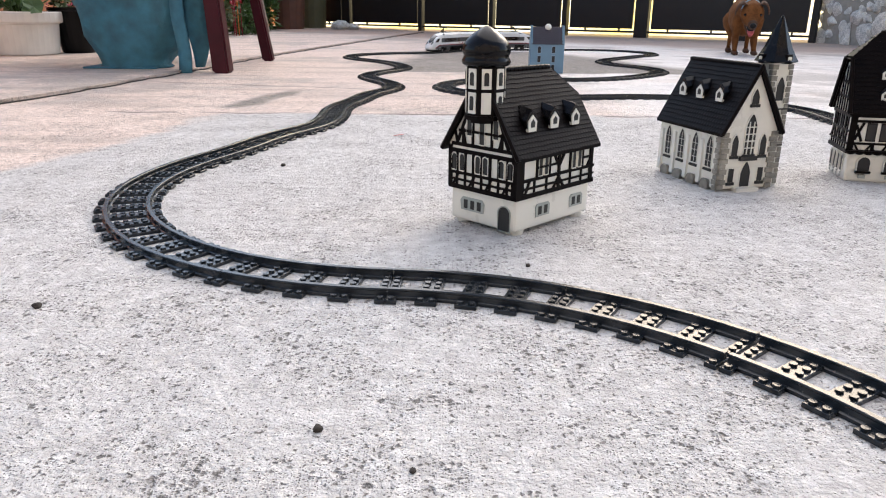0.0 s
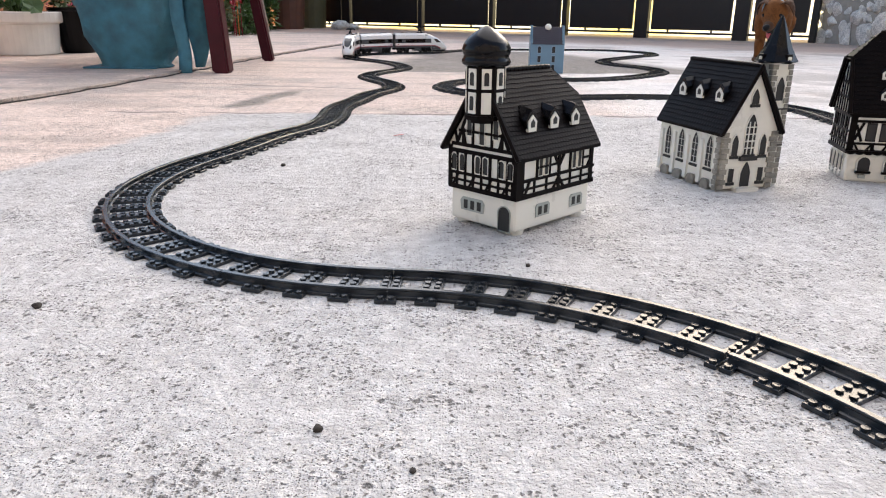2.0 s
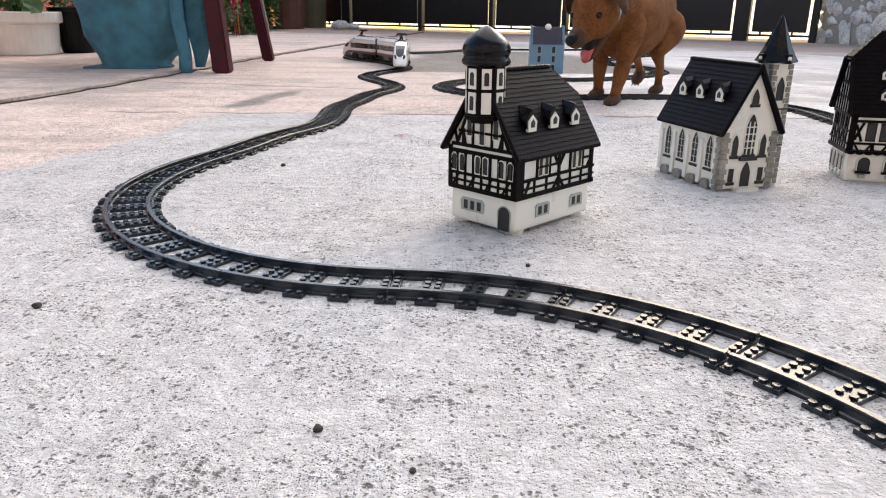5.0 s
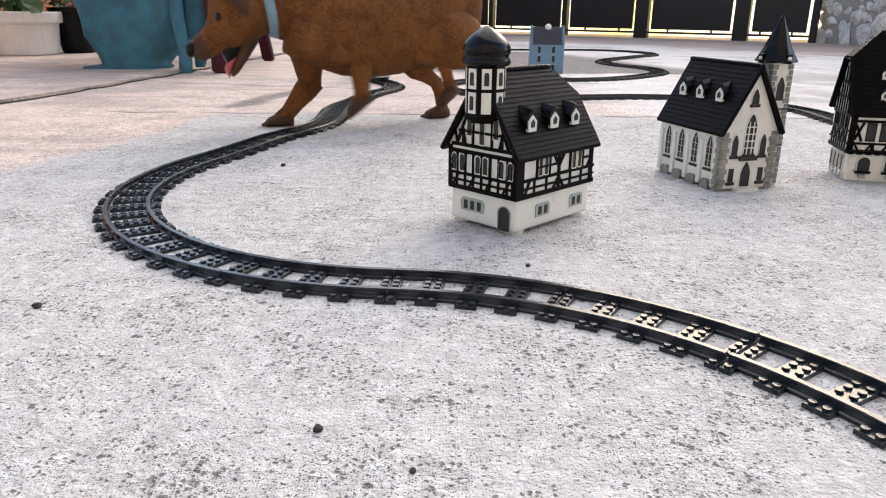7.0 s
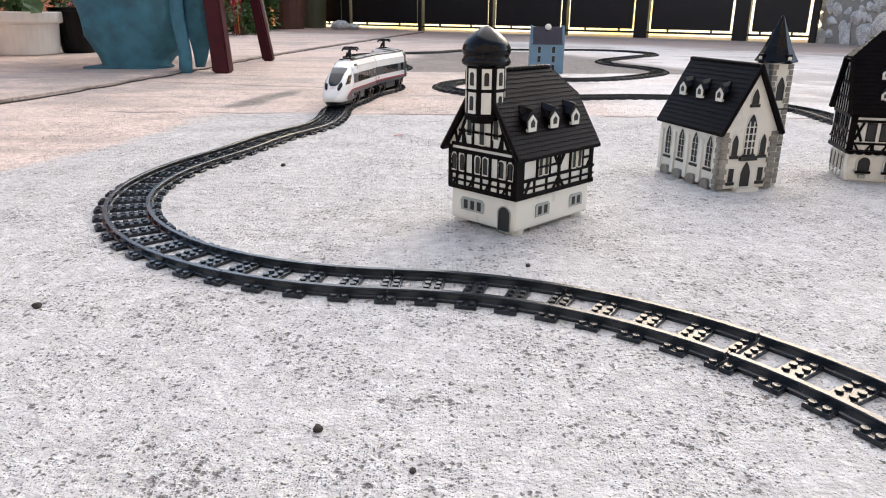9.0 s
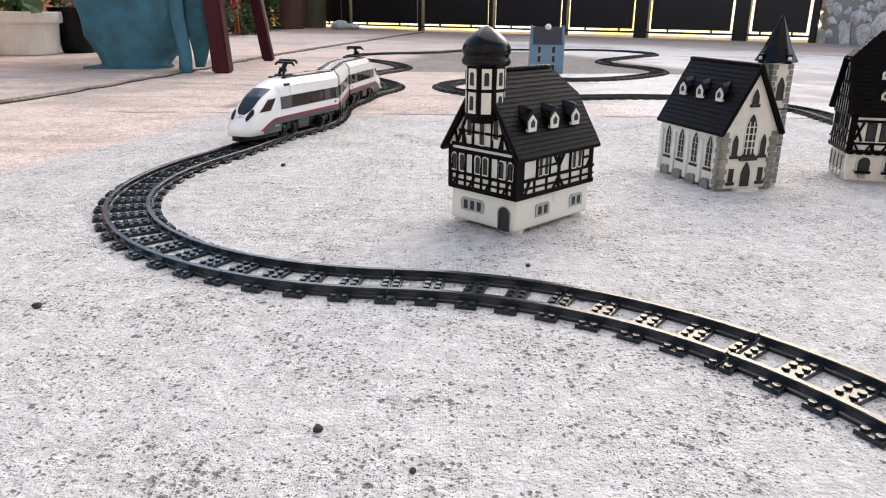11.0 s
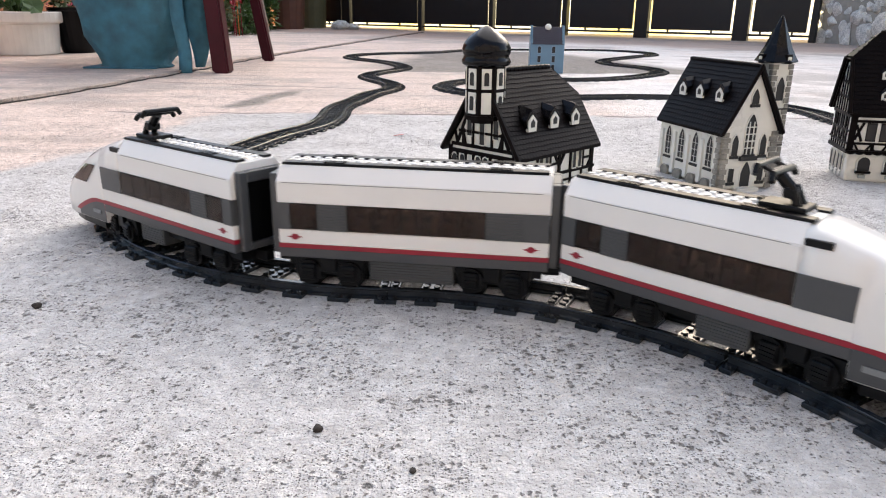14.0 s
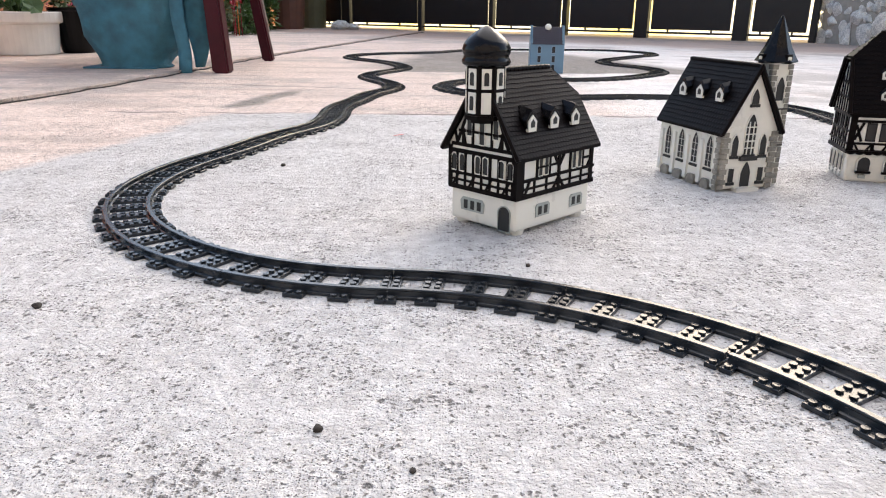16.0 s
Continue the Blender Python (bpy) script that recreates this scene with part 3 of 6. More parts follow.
def bag():
    ob = empty("cloth_bag", Matrix.Translation((-1.02, 2.45, 0.009)), "large teal canvas bag slumped on the slab, strap hanging", "bag")
    rng = random.Random(2)
    bm = bmesh.new()
    prof = ((0.0, 0.112, 0.075, 0.0), (0.004, 0.118, 0.08, 0.0), (0.012, 0.108, 0.078, -0.002), (0.03, 0.118, 0.082, 0.0), (0.06, 0.137, 0.09, 0.004), (0.1, 0.158, 0.1, 0.01), (0.15, 0.176, 0.108, 0.016), (0.2, 0.188, 0.11, 0.02), (0.26, 0.197, 0.11, 0.022), (0.32, 0.2, 0.105, 0.02))
    loops = []
    n = 64
    for z, rx, ry, dx in prof:
        lp = []
        for i in range(n):
            a = 2 * math.pi * i / n
            fold = 1 + (0.05 * math.sin(3 * a + z * 16) + 0.05 * math.sin(6 * a - z * 30) + 0.02 * math.sin(13 * a + z * 40) + 0.12 * noise.noise(Vector((math.cos(a) * 2.2, math.sin(a) * 2.2, z * 9)))) * min(1, z / 0.08)
            lp.append(bm.verts.new((dx + rx * fold * math.copysign(abs(math.cos(a)) ** 0.8, math.cos(a)), ry * fold * math.sin(a), z)))
        loops.append(lp)
    for a, b in zip(loops, loops[1:]):
        for i in range(n):
            bm.faces.new((a[i], a[(i + 1) % n], b[(i + 1) % n], b[i]))
    bm.faces.new(loops[0][::-1])
    part("sack", bm, M_TEAL, ob, smooth=True)
    bm = bmesh.new()
    box(bm, -0.142, 0.09, -0.088, 0.07, 0.0, 0.006, 0.002)
    part("hem", bm, M_TEAL, ob)
    for (xa, ya, za), (xb, yb, zb), w, nm in (((0.195, -0.118, -0.012), (0.187, -0.1, 0.34), 0.019, "strap"), ((0.225, -0.06, 0.006), (0.235, -0.05, 0.34), 0.026, "side_flap")):
        bm = bmesh.new()
        prev = None
        for i in range(17):
            f = i / 16
            c = Vector((xa, ya, za)).lerp(Vector((xb, yb, zb)), f) + Vector((0.004 * math.sin(f * 9), 0.006 * math.sin(f * 6 + 1), 0))
            ww = w * (1 if nm == "strap" else (0.5 + 0.9 * math.sin(min(1.0, f * 2.2) * math.pi / 2)))
            cur = [bm.verts.new(c + Vector(q)) for q in ((-ww, -0.002, 0), (-ww * 0.3, -0.006, 0), (ww * 0.4, -0.004, 0), (ww, 0.002, 0), (ww, 0.012, 0), (-ww, 0.012, 0))]
            if prev:
                for j in range(6):
                    bm.faces.new((prev[j], prev[(j + 1) % 6], cur[(j + 1) % 6], cur[j]))
            else:
                bm.faces.new(cur[::-1])
            prev = cur
        bm.faces.new(prev)
        bmesh.ops.recalc_face_normals(bm, faces=bm.faces)
        part(nm, bm, M_TEAL, ob, smooth=True)


bag()

# ---- small loose bits on the concrete ----
for k, (x, y, r) in enumerate(((-0.2802, 0.4568, 0.0032), (-0.061, 0.308, 0.0026), (0.0696, 0.551, 0.0022), (-0.212, 0.933, 0.0034), (-0.0125, 0.275, 0.0018))):
    bm = bmesh.new()
    bmesh.ops.create_icosphere(bm, subdivisions=2, radius=r)
    for v in bm.verts:
        v.co *= 1 + 0.35 * noise.noise(v.co * 400 + Vector((k * 9, 0, 0)))
        v.co.z *= 0.7
    p = part("pebble", bm, M_SOIL)
    p.location = (x, y, r * 0.5)
    tagged(p, "small dark pebble lying on the concrete", "pebble", "pebbles")
bm = bmesh.new()
vs = [bm.verts.new((q * 0.011 * math.cos(a), q * 0.006 * math.sin(a), 0.002 + 0.0015 * math.cos(a))) for q, a in ((1, 0), (0.8, 0.9), (0.9, 1.8), (1, 3.1), (0.8, 4.2), (0.7, 5.3))]
bm.faces.new(vs)
bmesh.ops.solidify(bm, geom=list(bm.faces), thickness=0.0008)
p = part("petal", bm, M_PETAL)
p.location = (-0.0741, 1.1814, 0.0)
tagged(p, "fallen red petal on the concrete", "petal")

# ---- ceramic houses ----
class Wall:
    """A wall plane of a house: point (a, z) on it, d metres out."""

    def __init__(self, origin, along, out, storey=0.0, rise=1.0):
        self.o, self.a, self.n = Vector(origin), Vector(along), Vector(out)
        self.storey, self.rise = storey, rise

    def at(self, a, z, d=0.0):
        if z > self.storey:
            z = self.storey + (z - self.storey) * self.rise
        return self.o + self.a * a + self.n * d + Vector((0, 0, z))

    def slab(self, bm, pts, d0, d1):
        lo, hi = [bm.verts.new(self.at(a, z, d0)) for a, z in pts], [bm.verts.new(self.at(a, z, d1)) for a, z in pts]
        n = len(pts)
        fs = [bm.faces.new(lo), bm.faces.new(hi)]
        for i in range(n):
            fs.append(bm.faces.new((lo[i], lo[(i + 1) % n], hi[(i + 1) % n], hi[i])))
        bmesh.ops.recalc_face_normals(bm, faces=fs)

    def rect(self, bm, a0, a1, z0, z1, d0=-0.0005, d1=0.0008):
        self.slab(bm, ((a0, z0), (a1, z0), (a1, z1), (a0, z1)), d0, d1)

    def beam(self, bm, a0, z0, a1, z1, w=0.0022, d=0.0008):
        t = Vector((a1 - a0, z1 - z0)).normalized()
        nx, nz = -t.y * w / 2, t.x * w / 2
        self.slab(bm, ((a0 - nx, z0 - nz), (a1 - nx, z1 - nz), (a1 + nx, z1 + nz), (a0 + nx, z0 + nz)), -0.0006, d)

    def arch(self, a0, a1, z0, z1, pointed=False):
        c, r = (a0 + a1) / 2, (a1 - a0) / 2
        pts = [(a0, z0), (a1, z0)]
        for i in range(9):
            f = math.pi * i / 8
            lift = math.sin(f) * r * (2.0 if pointed else 1.0)
            x = r * math.cos(f)
            if pointed:
                x = r * (1 - (i / 4)) if i <= 4 else -r * (i / 4 - 1)
                lift = r * 1.9 * (1 - abs(x / r) ** 1.7)
            pts.append((c + x, z1 - r * (1.9 if pointed else 1.0) + lift))
        return pts


def ring(bm, wall, outer, grow, d0, d1):
    """A frame round an outline, grown outwards."""
    ca, cz = sum(p[0] for p in outer) / len(outer), sum(p[1] for p in outer) / len(outer)
    big = []
    for a, z in outer:
        l = math.hypot(a - ca, z - cz)
        big.append((a + (a - ca) / l * grow, z + (z - cz) / l * grow))
    n = len(outer)
    for i in range(n):
        j = (i + 1) % n
        wall.slab(bm, (outer[i], outer[j], big[j], big[i]), d0, d1)


def window(ob, wall, pts, frame_mat, frame=0.0012, bars=True, name="window"):
    bm = bmesh.new()
    ring(bm, wall, pts, frame, -0.0006, 0.0011)
    w = part(name, bm, frame_mat, ob)
    # closed near-black sheet in place of a shaded recess
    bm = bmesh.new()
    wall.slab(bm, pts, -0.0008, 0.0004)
    part("pane", bm, M_SHADETRIM, w, "dark sheet for the shade inside the opening")
    return w


def tiled_slope(bm, p0, ux, up, length, height, rows, cols, lean=0.0, cut=None):
    """Rows of overlapping tiles on a slope from its lower corner p0; ux along the eaves, up the slope."""
    p0, ux, up = Vector(p0), Vector(ux), Vector(up)
    nrm = ux.cross(up).normalized()
    if nrm.z < 0:
        nrm = -nrm
    th, tw = height / rows, length / cols
    for r in range(rows):
        for c in range(-1, cols + 1):
            a0 = c * tw + (tw / 2 if r % 2 else 0) + 0.04 * tw
            a1 = a0 + tw * 0.92
            b0 = r * th - th * 0.12
            b1 = (r + 1) * th
            lo, hi = 0.0, length
            if cut:
                lo, hi = cut(b0 + th * 0.5)
            a0, a1 = max(lo, a0), min(hi, a1)
            if a1 - a0 < tw * 0.2:
                continue
            am = (a0 + a1) / 2
            jig = random.uniform(-0.12, 0.12) * th
            front = [(a0, b0 + th * 0.2 + jig), (am, b0 + jig), (a1, b0 + th * 0.2 + jig)]
            lowv = [bm.verts.new(p0 + ux * a + up * b) for a, b in front]
            topv = [bm.verts.new(p0 + ux * a + up * b + nrm * 0.0009) for a, b in front]
            bk = [bm.verts.new(p0 + ux * a + up * b1 + nrm * 0.0002) for a in (a1, a0)]
            bm.faces.new((topv[0], topv[1], topv[2], bk[0], bk[1]))
            bm.faces.new((lowv[0], lowv[1], topv[1], topv[0]))
            bm.faces.new((lowv[1], lowv[2], topv[2], topv[1]))


def roof(ob, L, W, eave, ridge, over, hip_front=0.0, hip_back=0.0, rows=12, cols=22, m=None, thick=0.003):
    """Saddle roof over the plan 0..L, 0..W; half hips at the ends where asked, given as the depth of the hip along the ridge."""
    m = m or M_BLACKGLAZE
    run = W / 2
    slope = (ridge - eave) / (run + over)
    z_e = eave
    x0, x1 = -over, L + over * 0.8
    bm = bmesh.new()
    zf, zb = ridge - hip_front * 0.95, ridge - hip_back * 0.95
    for s in (0, 1):
        def pt(x, z, d=0.0):
            y = -over + (z - z_e) / slope
            y = y if s == 0 else W - y
            return Vector((x, y, z - d))
        outline = [pt(x0, z_e), pt(x1, z_e), pt(x1, zb), pt(x1 - hip_back, ridge), pt(x0 + hip_front, ridge), pt(x0, zf)]
        clean = []
        for q in outline:
            if not clean or (q - clean[-1]).length > 1e-5:
                clean.append(q)
        lo, hi = [bm.verts.new(q - Vector((0, 0, thick))) for q in clean], [bm.verts.new(q) for q in clean]
        bm.faces.new(lo)
        bm.faces.new(hi)
        n = len(clean)
        for i in range(n):
            bm.faces.new((lo[i], lo[(i + 1) % n], hi[(i + 1) % n], hi[i]))
    for hip, x, d, zc in ((hip_front, x0, 1, zf), (hip_back, x1, -1, zb)):
        if hip > 0:
            y0 = -over + (zc - z_e) / slope
            tri = [Vector((x, y0, zc)), Vector((x, W - y0, zc)), Vector((x + d * hip, W / 2, ridge))]
            bm.faces.new([bm.verts.new(q + Vector((0, 0, 0.0006))) for q in tri])
            bm.faces.new([bm.verts.new(q - Vector((0, 0, thick))) for q in tri])
    bmesh.ops.recalc_face_normals(bm, faces=bm.faces)
    r = part("roof", bm, m, ob, "black glazed tiled roof")
    h = math.hypot(run + over, ridge - eave)
    for s in (0, 1):
        bm = bmesh.new()
        up = Vector((0, (run + over) / h * (1 if s == 0 else -1), (ridge - eave) / h))
        p0 = (x0 + 0.001, -over if s == 0 else W + over, z_e)

        def cut(b, s=s):
            z = z_e + b * (ridge - eave) / h
            return (max(0, (z - zf) / 0.95) if hip_front else 0.0), (x1 - x0 - 0.002) - max(0, (z - zb) / 0.95)
        tiled_slope(bm, p0, (1, 0, 0), up, x1 - x0 - 0.002, h * 0.985, rows, cols, cut=cut)
        part("roof_tiles", bm, m, r)
    bm = bmesh.new()
    rod(bm, (x0 + hip_front, W / 2, ridge - 0.0004), (x1 - hip_back, W / 2, ridge - 0.0004), 0.0022, n=8)
    n = int((x1 - x0 - hip_front - hip_back) / 0.006)
    for i in range(n):
        x = x0 + hip_front + 0.003 + i * 0.006
        rod(bm, (x, W / 2, ridge - 0.0004), (x + 0.0035, W / 2, ridge - 0.0002), 0.0027, n=8)
    part("ridge", bm, m, r)
    # barge boards along the front gable
    bm = bmesh.new()
    for s in (0, 1):
        y0, y1 = (-over, W / 2) if s == 0 else (W + over, W / 2)
        zt = zf if hip_front else ridge
        yt = y0 + (y1 - y0) * (zt - z_e) / (ridge - z_e)
        rod(bm, (x0 + 0.0005, y0, z_e - 0.0012), (x0 + 0.0005, yt, zt - 0.0012), 0.0026, n=6)
    part("barge_board", bm, m, r)
    return r


def dormer(ob, x, y, z, side, scale=1.0):
    """A small dormer whose front stands at (x, y, z) and faces down the slope; side -1 looks to -y, 1 to +y."""
    s, w, h = side, 0.0062 * scale, 0.0135 * scale
    # a dark peaked hood that runs back into the slope
    bm = bmesh.new()
    loops = []
    for f, grow, rise in ((0.0, 1.0, 0.0), (0.25, 1.06, 0.06), (0.6, 0.95, 0.14), (1.0, 0.7, 0.2)):
        yy = y - s * 0.017 * scale * f
        zz = z + h * rise
        pts = ((-w * 0.75, h * (0.02 + 0.5 * f)), (-w * 1.05 * grow, h * 0.5), (-w * 0.55 * grow, h * 0.86), (0, h * 1.12), (w * 0.55 * grow, h * 0.86), (w * 1.05 * grow, h * 0.5), (w * 0.75, h * (0.02 + 0.5 * f)))
        loops.append([bm.verts.new((x + u, yy, zz + v)) for u, v in pts])
    for a, b in zip(loops, loops[1:]):
        for i in range(7):
            bm.faces.new((a[i], a[(i + 1) % 7], b[(i + 1) % 7], b[i]))
    bm.faces.new(loops[0])
    bm.faces.new(loops[-1])
    bmesh.ops.recalc_face_normals(bm, faces=bm.faces)
    bmesh.ops.bevel(bm, geom=list(bm.edges), offset=0.0005, segments=1, affect="EDGES")
    dm = part("dormer", bm, M_GLOSSBLACK, ob, "small dormer with a dark peaked hood")

    def plate(name, k, d0, d1, m, label=""):
        bm = bmesh.new()
        pts = [(-w * 0.72 * k, h * (0.36 - 0.44 * k)), (w * 0.72 * k, h * (0.36 - 0.44 * k)), (w * 0.8 * k, h * (0.36 + 0.1 * k)), (0, h * (0.36 + 0.46 * k)), (-w * 0.8 * k, h * (0.36 + 0.1 * k))]
        a, b = [bm.verts.new((x + u, y + s * d1, z + v)) for u, v in pts], [bm.verts.new((x + u, y + s * d0, z + v)) for u, v in pts]
        bm.faces.new(a)
        bm.faces.new(b)
        for i in range(5):
            bm.faces.new((a[i], a[(i + 1) % 5], b[(i + 1) % 5], b[i]))
        bmesh.ops.recalc_face_normals(bm, faces=bm.faces)
        part(name, bm, m, dm, label)

    plate("window_frame", 1.0, -0.002, 0.0012, M_CERAMIC, "ivory window frame")
    # dark plate for the shade behind the dormer window
    plate("pane", 0.48, 0.0008, 0.0016, M_SHADETRIM)


def gable_wall(ob, L, W, z0, eave, ridge, m, hip=0.0, bevel=0.0):
    bm = bmesh.new()
    mid = [(W, eave), (W / 2, ridge), (0, eave)]
    if hip:
        f = hip / (ridge - eave)
        mid = [(W, eave), (W / 2 + W / 2 * f, ridge - hip), (W / 2 - W / 2 * f, ridge - hip), (0, eave)]
    extrude_x(bm, [(0, z0), (W, z0)] + mid, 0, L)
    return part("wall", bm, m, ob)


def plinth(ob, L, W, h, m, inset=0.0015):
    """Moulded base with rounded corners and small feet."""
    bm = bmesh.new()
    box(bm, inset, L - inset, inset, W - inset, 0.0035, h, 0.004, 3)
    p = part("base", bm, m, ob, smooth=False)
    for x in (0.012, L - 0.014):
        for y in (0.01, W - 0.01):
            bm = bmesh.new()
            tube(bm, (((x, y, 0), 0.008), ((x, y, 0.005), 0.0095)), 14)
            part("foot", bm, m, p)
    return p


def timber_house():
    L, W = 0.1195, 0.0834
    ob = empty("toy_house", Matrix.Translation((0.0652, 0.6276, 0)) @ Matrix.Rotation(0.7912, 4, "Z"),
               "ivory and black half-timbered ceramic house with tower, on concrete", "toy house", "ceramic houses")
    plinth(ob, L, W, 0.0372, M_CERAMIC, 0.001)
    eave, ridge = 0.078, 0.141
    gable_wall(ob, L, W, 0.0358, eave, ridge, M_CERAMIC, hip=0.012)
    gw, lw = Wall((0, W, 0), (0, -W / 0.075, 0), (-1, 0, 0), 0.0365, 1.06), Wall((0, 0, 0), (L / 0.1175, 0, 0), (0, -1, 0), 0.0365, 1.06)
    glow, llow = Wall((0.0012, W - 0.002, 0), (0, -(W - 0.004) / 0.075, 0), (-1, 0, 0)), Wall((0.001, 0.0012, 0), (1, 0, 0), (0, -1, 0))
    gw.o, lw.o = gw.o + Vector((-0.0002, 0, 0)), lw.o + Vector((0, -0.0002, 0))
    # framing of the long wall
    def beams(wall, rows):
        for *ends, wide in rows:
            bm = bmesh.new()
            wall.beam(bm, *ends, wide * 1.4, 0.0011)
            part("beam", bm, M_BLACKGLAZE, ob)
    beams(lw, [(-0.001, 0.0365, L, 0.0365, 0.003), (0, 0.0432, L, 0.0432, 0.0014), (0, 0.0505, L, 0.0505, 0.002), (0, 0.071, L, 0.071, 0.0026),
               (0.004, 0.036, 0.004, 0.074, 0.0075), (0.114, 0.036, 0.114, 0.072, 0.004), (0.0615, 0.036, 0.0615, 0.072, 0.0026), (0.025, 0.036, 0.025, 0.05, 0.0016), (0.043, 0.036, 0.043, 0.05, 0.0016),
               (0.08, 0.036, 0.08, 0.05, 0.0016), (0.098, 0.036, 0.098, 0.05, 0.0016), (0.028, 0.05, 0.028, 0.072, 0.0018), (0.047, 0.05, 0.047, 0.072, 0.0018), (0.079, 0.05, 0.079, 0.072, 0.0018), (0.0995, 0.05, 0.0995, 0.072, 0.0018),
               (0.0615, 0.057, 0.052, 0.071, 0.002), (0.0615, 0.057, 0.071, 0.071, 0.002), (0.0115, 0.0375, 0.018, 0.05, 0.0018), (0.0615, 0.048, 0.053, 0.0375, 0.0018), (0.0615, 0.048, 0.07, 0.0375, 0.0018), (0.107, 0.05, 0.114, 0.06, 0.0018), (0.028, 0.06, 0.0615, 0.06, 0.0014), (0.0995, 0.06, 0.114, 0.06, 0.0014)])
    for a0 in (0.0305, 0.039, 0.0825, 0.0915):
        window(ob, lw, [(a0, 0.0525), (a0 + 0.0055, 0.0525), (a0 + 0.0055, 0.0685), (a0, 0.0685)], M_CERAMIC)
    for a0 in (0.03, 0.084):
        bm = bmesh.new()
        llow.slab(bm, [(a0, 0.0135), (a0 + 0.021, 0.0135), (a0 + 0.0215, 0.0235), (a0 + 0.019, 0.0262), (a0 + 0.002, 0.0262), (a0 - 0.0005, 0.0235)], -0.002, 0.001)
        w = part("window", bm, M_GREYGLAZE, ob, "grey-green moulded window surround")
        for k in (0.0035, 0.0125):
            bm = bmesh.new()
            llow.rect(bm, a0 + k, a0 + k + 0.005, 0.0155, 0.0235, 0, 0.0013)
            part("pane", bm, M_SHADETRIM, w)
    # gable
    rows = [(0, 0.0365, 0.075, 0.0365, 0.003), (0, 0.0432, 0.075, 0.0432, 0.0014), (0, 0.0495, 0.075, 0.0495, 0.002), (0, 0.0695, 0.075, 0.0695, 0.0026), (0.003, 0.0755, 0.075 - 0.003, 0.0755, 0.0022),
            (0.011, 0.088, 0.075 - 0.011, 0.088, 0.0016), (0.019, 0.1035, 0.075 - 0.019, 0.1035, 0.002), (0.0015, 0.036, 0.0015, 0.074, 0.003), (0.075 - 0.002, 0.036, 0.075 - 0.002, 0.074, 0.004)]
    for i in range(1, 8):
        a0 = 0.075 * i / 8
        rows += [(a0, 0.037, a0, 0.0495, 0.0015), (a0, 0.05, a0, 0.07, 0.0017)]
        lean = 0.0045 if i < 4 else -0.0045
        if i in (1, 2, 6, 7):
            rows.append((a0, 0.0765, a0 - lean * 0.6, 0.087, 0.0015))
        if i % 2:
            rows.append((a0 - 0.0045, 0.038, a0 + 0.002, 0.049, 0.0014))
    for a0 in (0.016, 0.027, 0.048, 0.059):
        rows.append((a0, 0.0755, a0, 0.09 if a0 in (0.016, 0.059) else 0.104, 0.0016))
    rows += [(0.009, 0.076, 0.02, 0.103, 0.0018), (0.075 - 0.009, 0.076, 0.075 - 0.02, 0.103, 0.0018)]
    beams(gw, rows)
    for a0, z0, z1 in ((0.0035, 0.052, 0.0665), (0.0125, 0.052, 0.0668), (0.0305, 0.052, 0.0672), (0.039, 0.052, 0.0672), (0.0565, 0.052, 0.0668), (0.066, 0.052, 0.0665),
                       (0.0205, 0.0845, 0.101), (0.0345, 0.078, 0.1), (0.0495, 0.0845, 0.101)):
        window(ob, gw, gw.arch(a0, a0 + 0.0055, z0, z1), M_CERAMIC, 0.001)
    bm = bmesh.new()
    glow.slab(bm, [(0.013, 0.0145), (0.04, 0.0145), (0.041, 0.024), (0.038, 0.0275), (0.015, 0.0275), (0.012, 0.024)], -0.002, 0.001)
    w = part("window", bm, M_GREYGLAZE, ob, "grey-green moulded window surround")
    for k in (0.0165, 0.0245, 0.0325):
        bm = bmesh.new()
        glow.rect(bm, k, k + 0.0045, 0.0165, 0.025, 0, 0.0013)
        part("pane", bm, M_SHADETRIM, w)
    window(ob, glow, glow.arch(0.0575, 0.0705, 0.0035, 0.0265), M_GREYGLAZE, 0.001, name="doorway")
    roof(ob, L, W, 0.0734, 0.1467, 0.0055, hip_front=0.0, hip_back=0.029, rows=19, cols=30)
    for x in (0.026, 0.0595, 0.093):
        dormer(ob, x, 0.006, 0.0955, -1, 1.25)
    # tower over the gable
    cx, cy, R = 0.0016, W / 2, 0.0182
    def octagon(r, z):
        return [(cx + r * math.cos(radians(22.5 + 45 * i)), cy + r * math.sin(radians(22.5 + 45 * i))) for i in range(8)]
    bm = bmesh.new()
    prism(bm, octagon(R, 0), 0.106, 0.153)
    prism(bm, octagon(R + 0.0014, 0), 0.1045, 0.1085)
    prism(bm, octagon(R - 0.004, 0), 0.1015, 0.1048)
    t = part("tower", bm, M_BLACKGLAZE, ob, "black timber tower with ivory panels")
    apothem, flat = R * math.cos(radians(22.5)), R * math.sin(radians(22.5))
    for i in range(8):
        f = radians(45 * i)
        n = Vector((math.cos(f), math.sin(f), 0))
        w = Wall(Vector((cx, cy, 0)) + n * apothem, Vector((-n.y, n.x, 0)), n)
        h = flat * 0.62
        for z0, z1 in ((0.1105, 0.129), (0.132, 0.1495)):
            bm = bmesh.new()
            w.rect(bm, -h, h, z0, z1, -0.0008, 0.001)
            p = part("panel", bm, M_CERAMIC, t, "ivory panel")
            if i % 2 == 0 or z0 > 0.12:
                # dark sheet on the panel, painting the shade of an arched opening
                bm = bmesh.new()
                w.slab(bm, w.arch(-h * 0.5, h * 0.5, z0 + 0.003, z1 - 0.003), 0, 0.0015)
                part("opening_shade", bm, M_SHADETRIM, t)
    bm = bmesh.new()
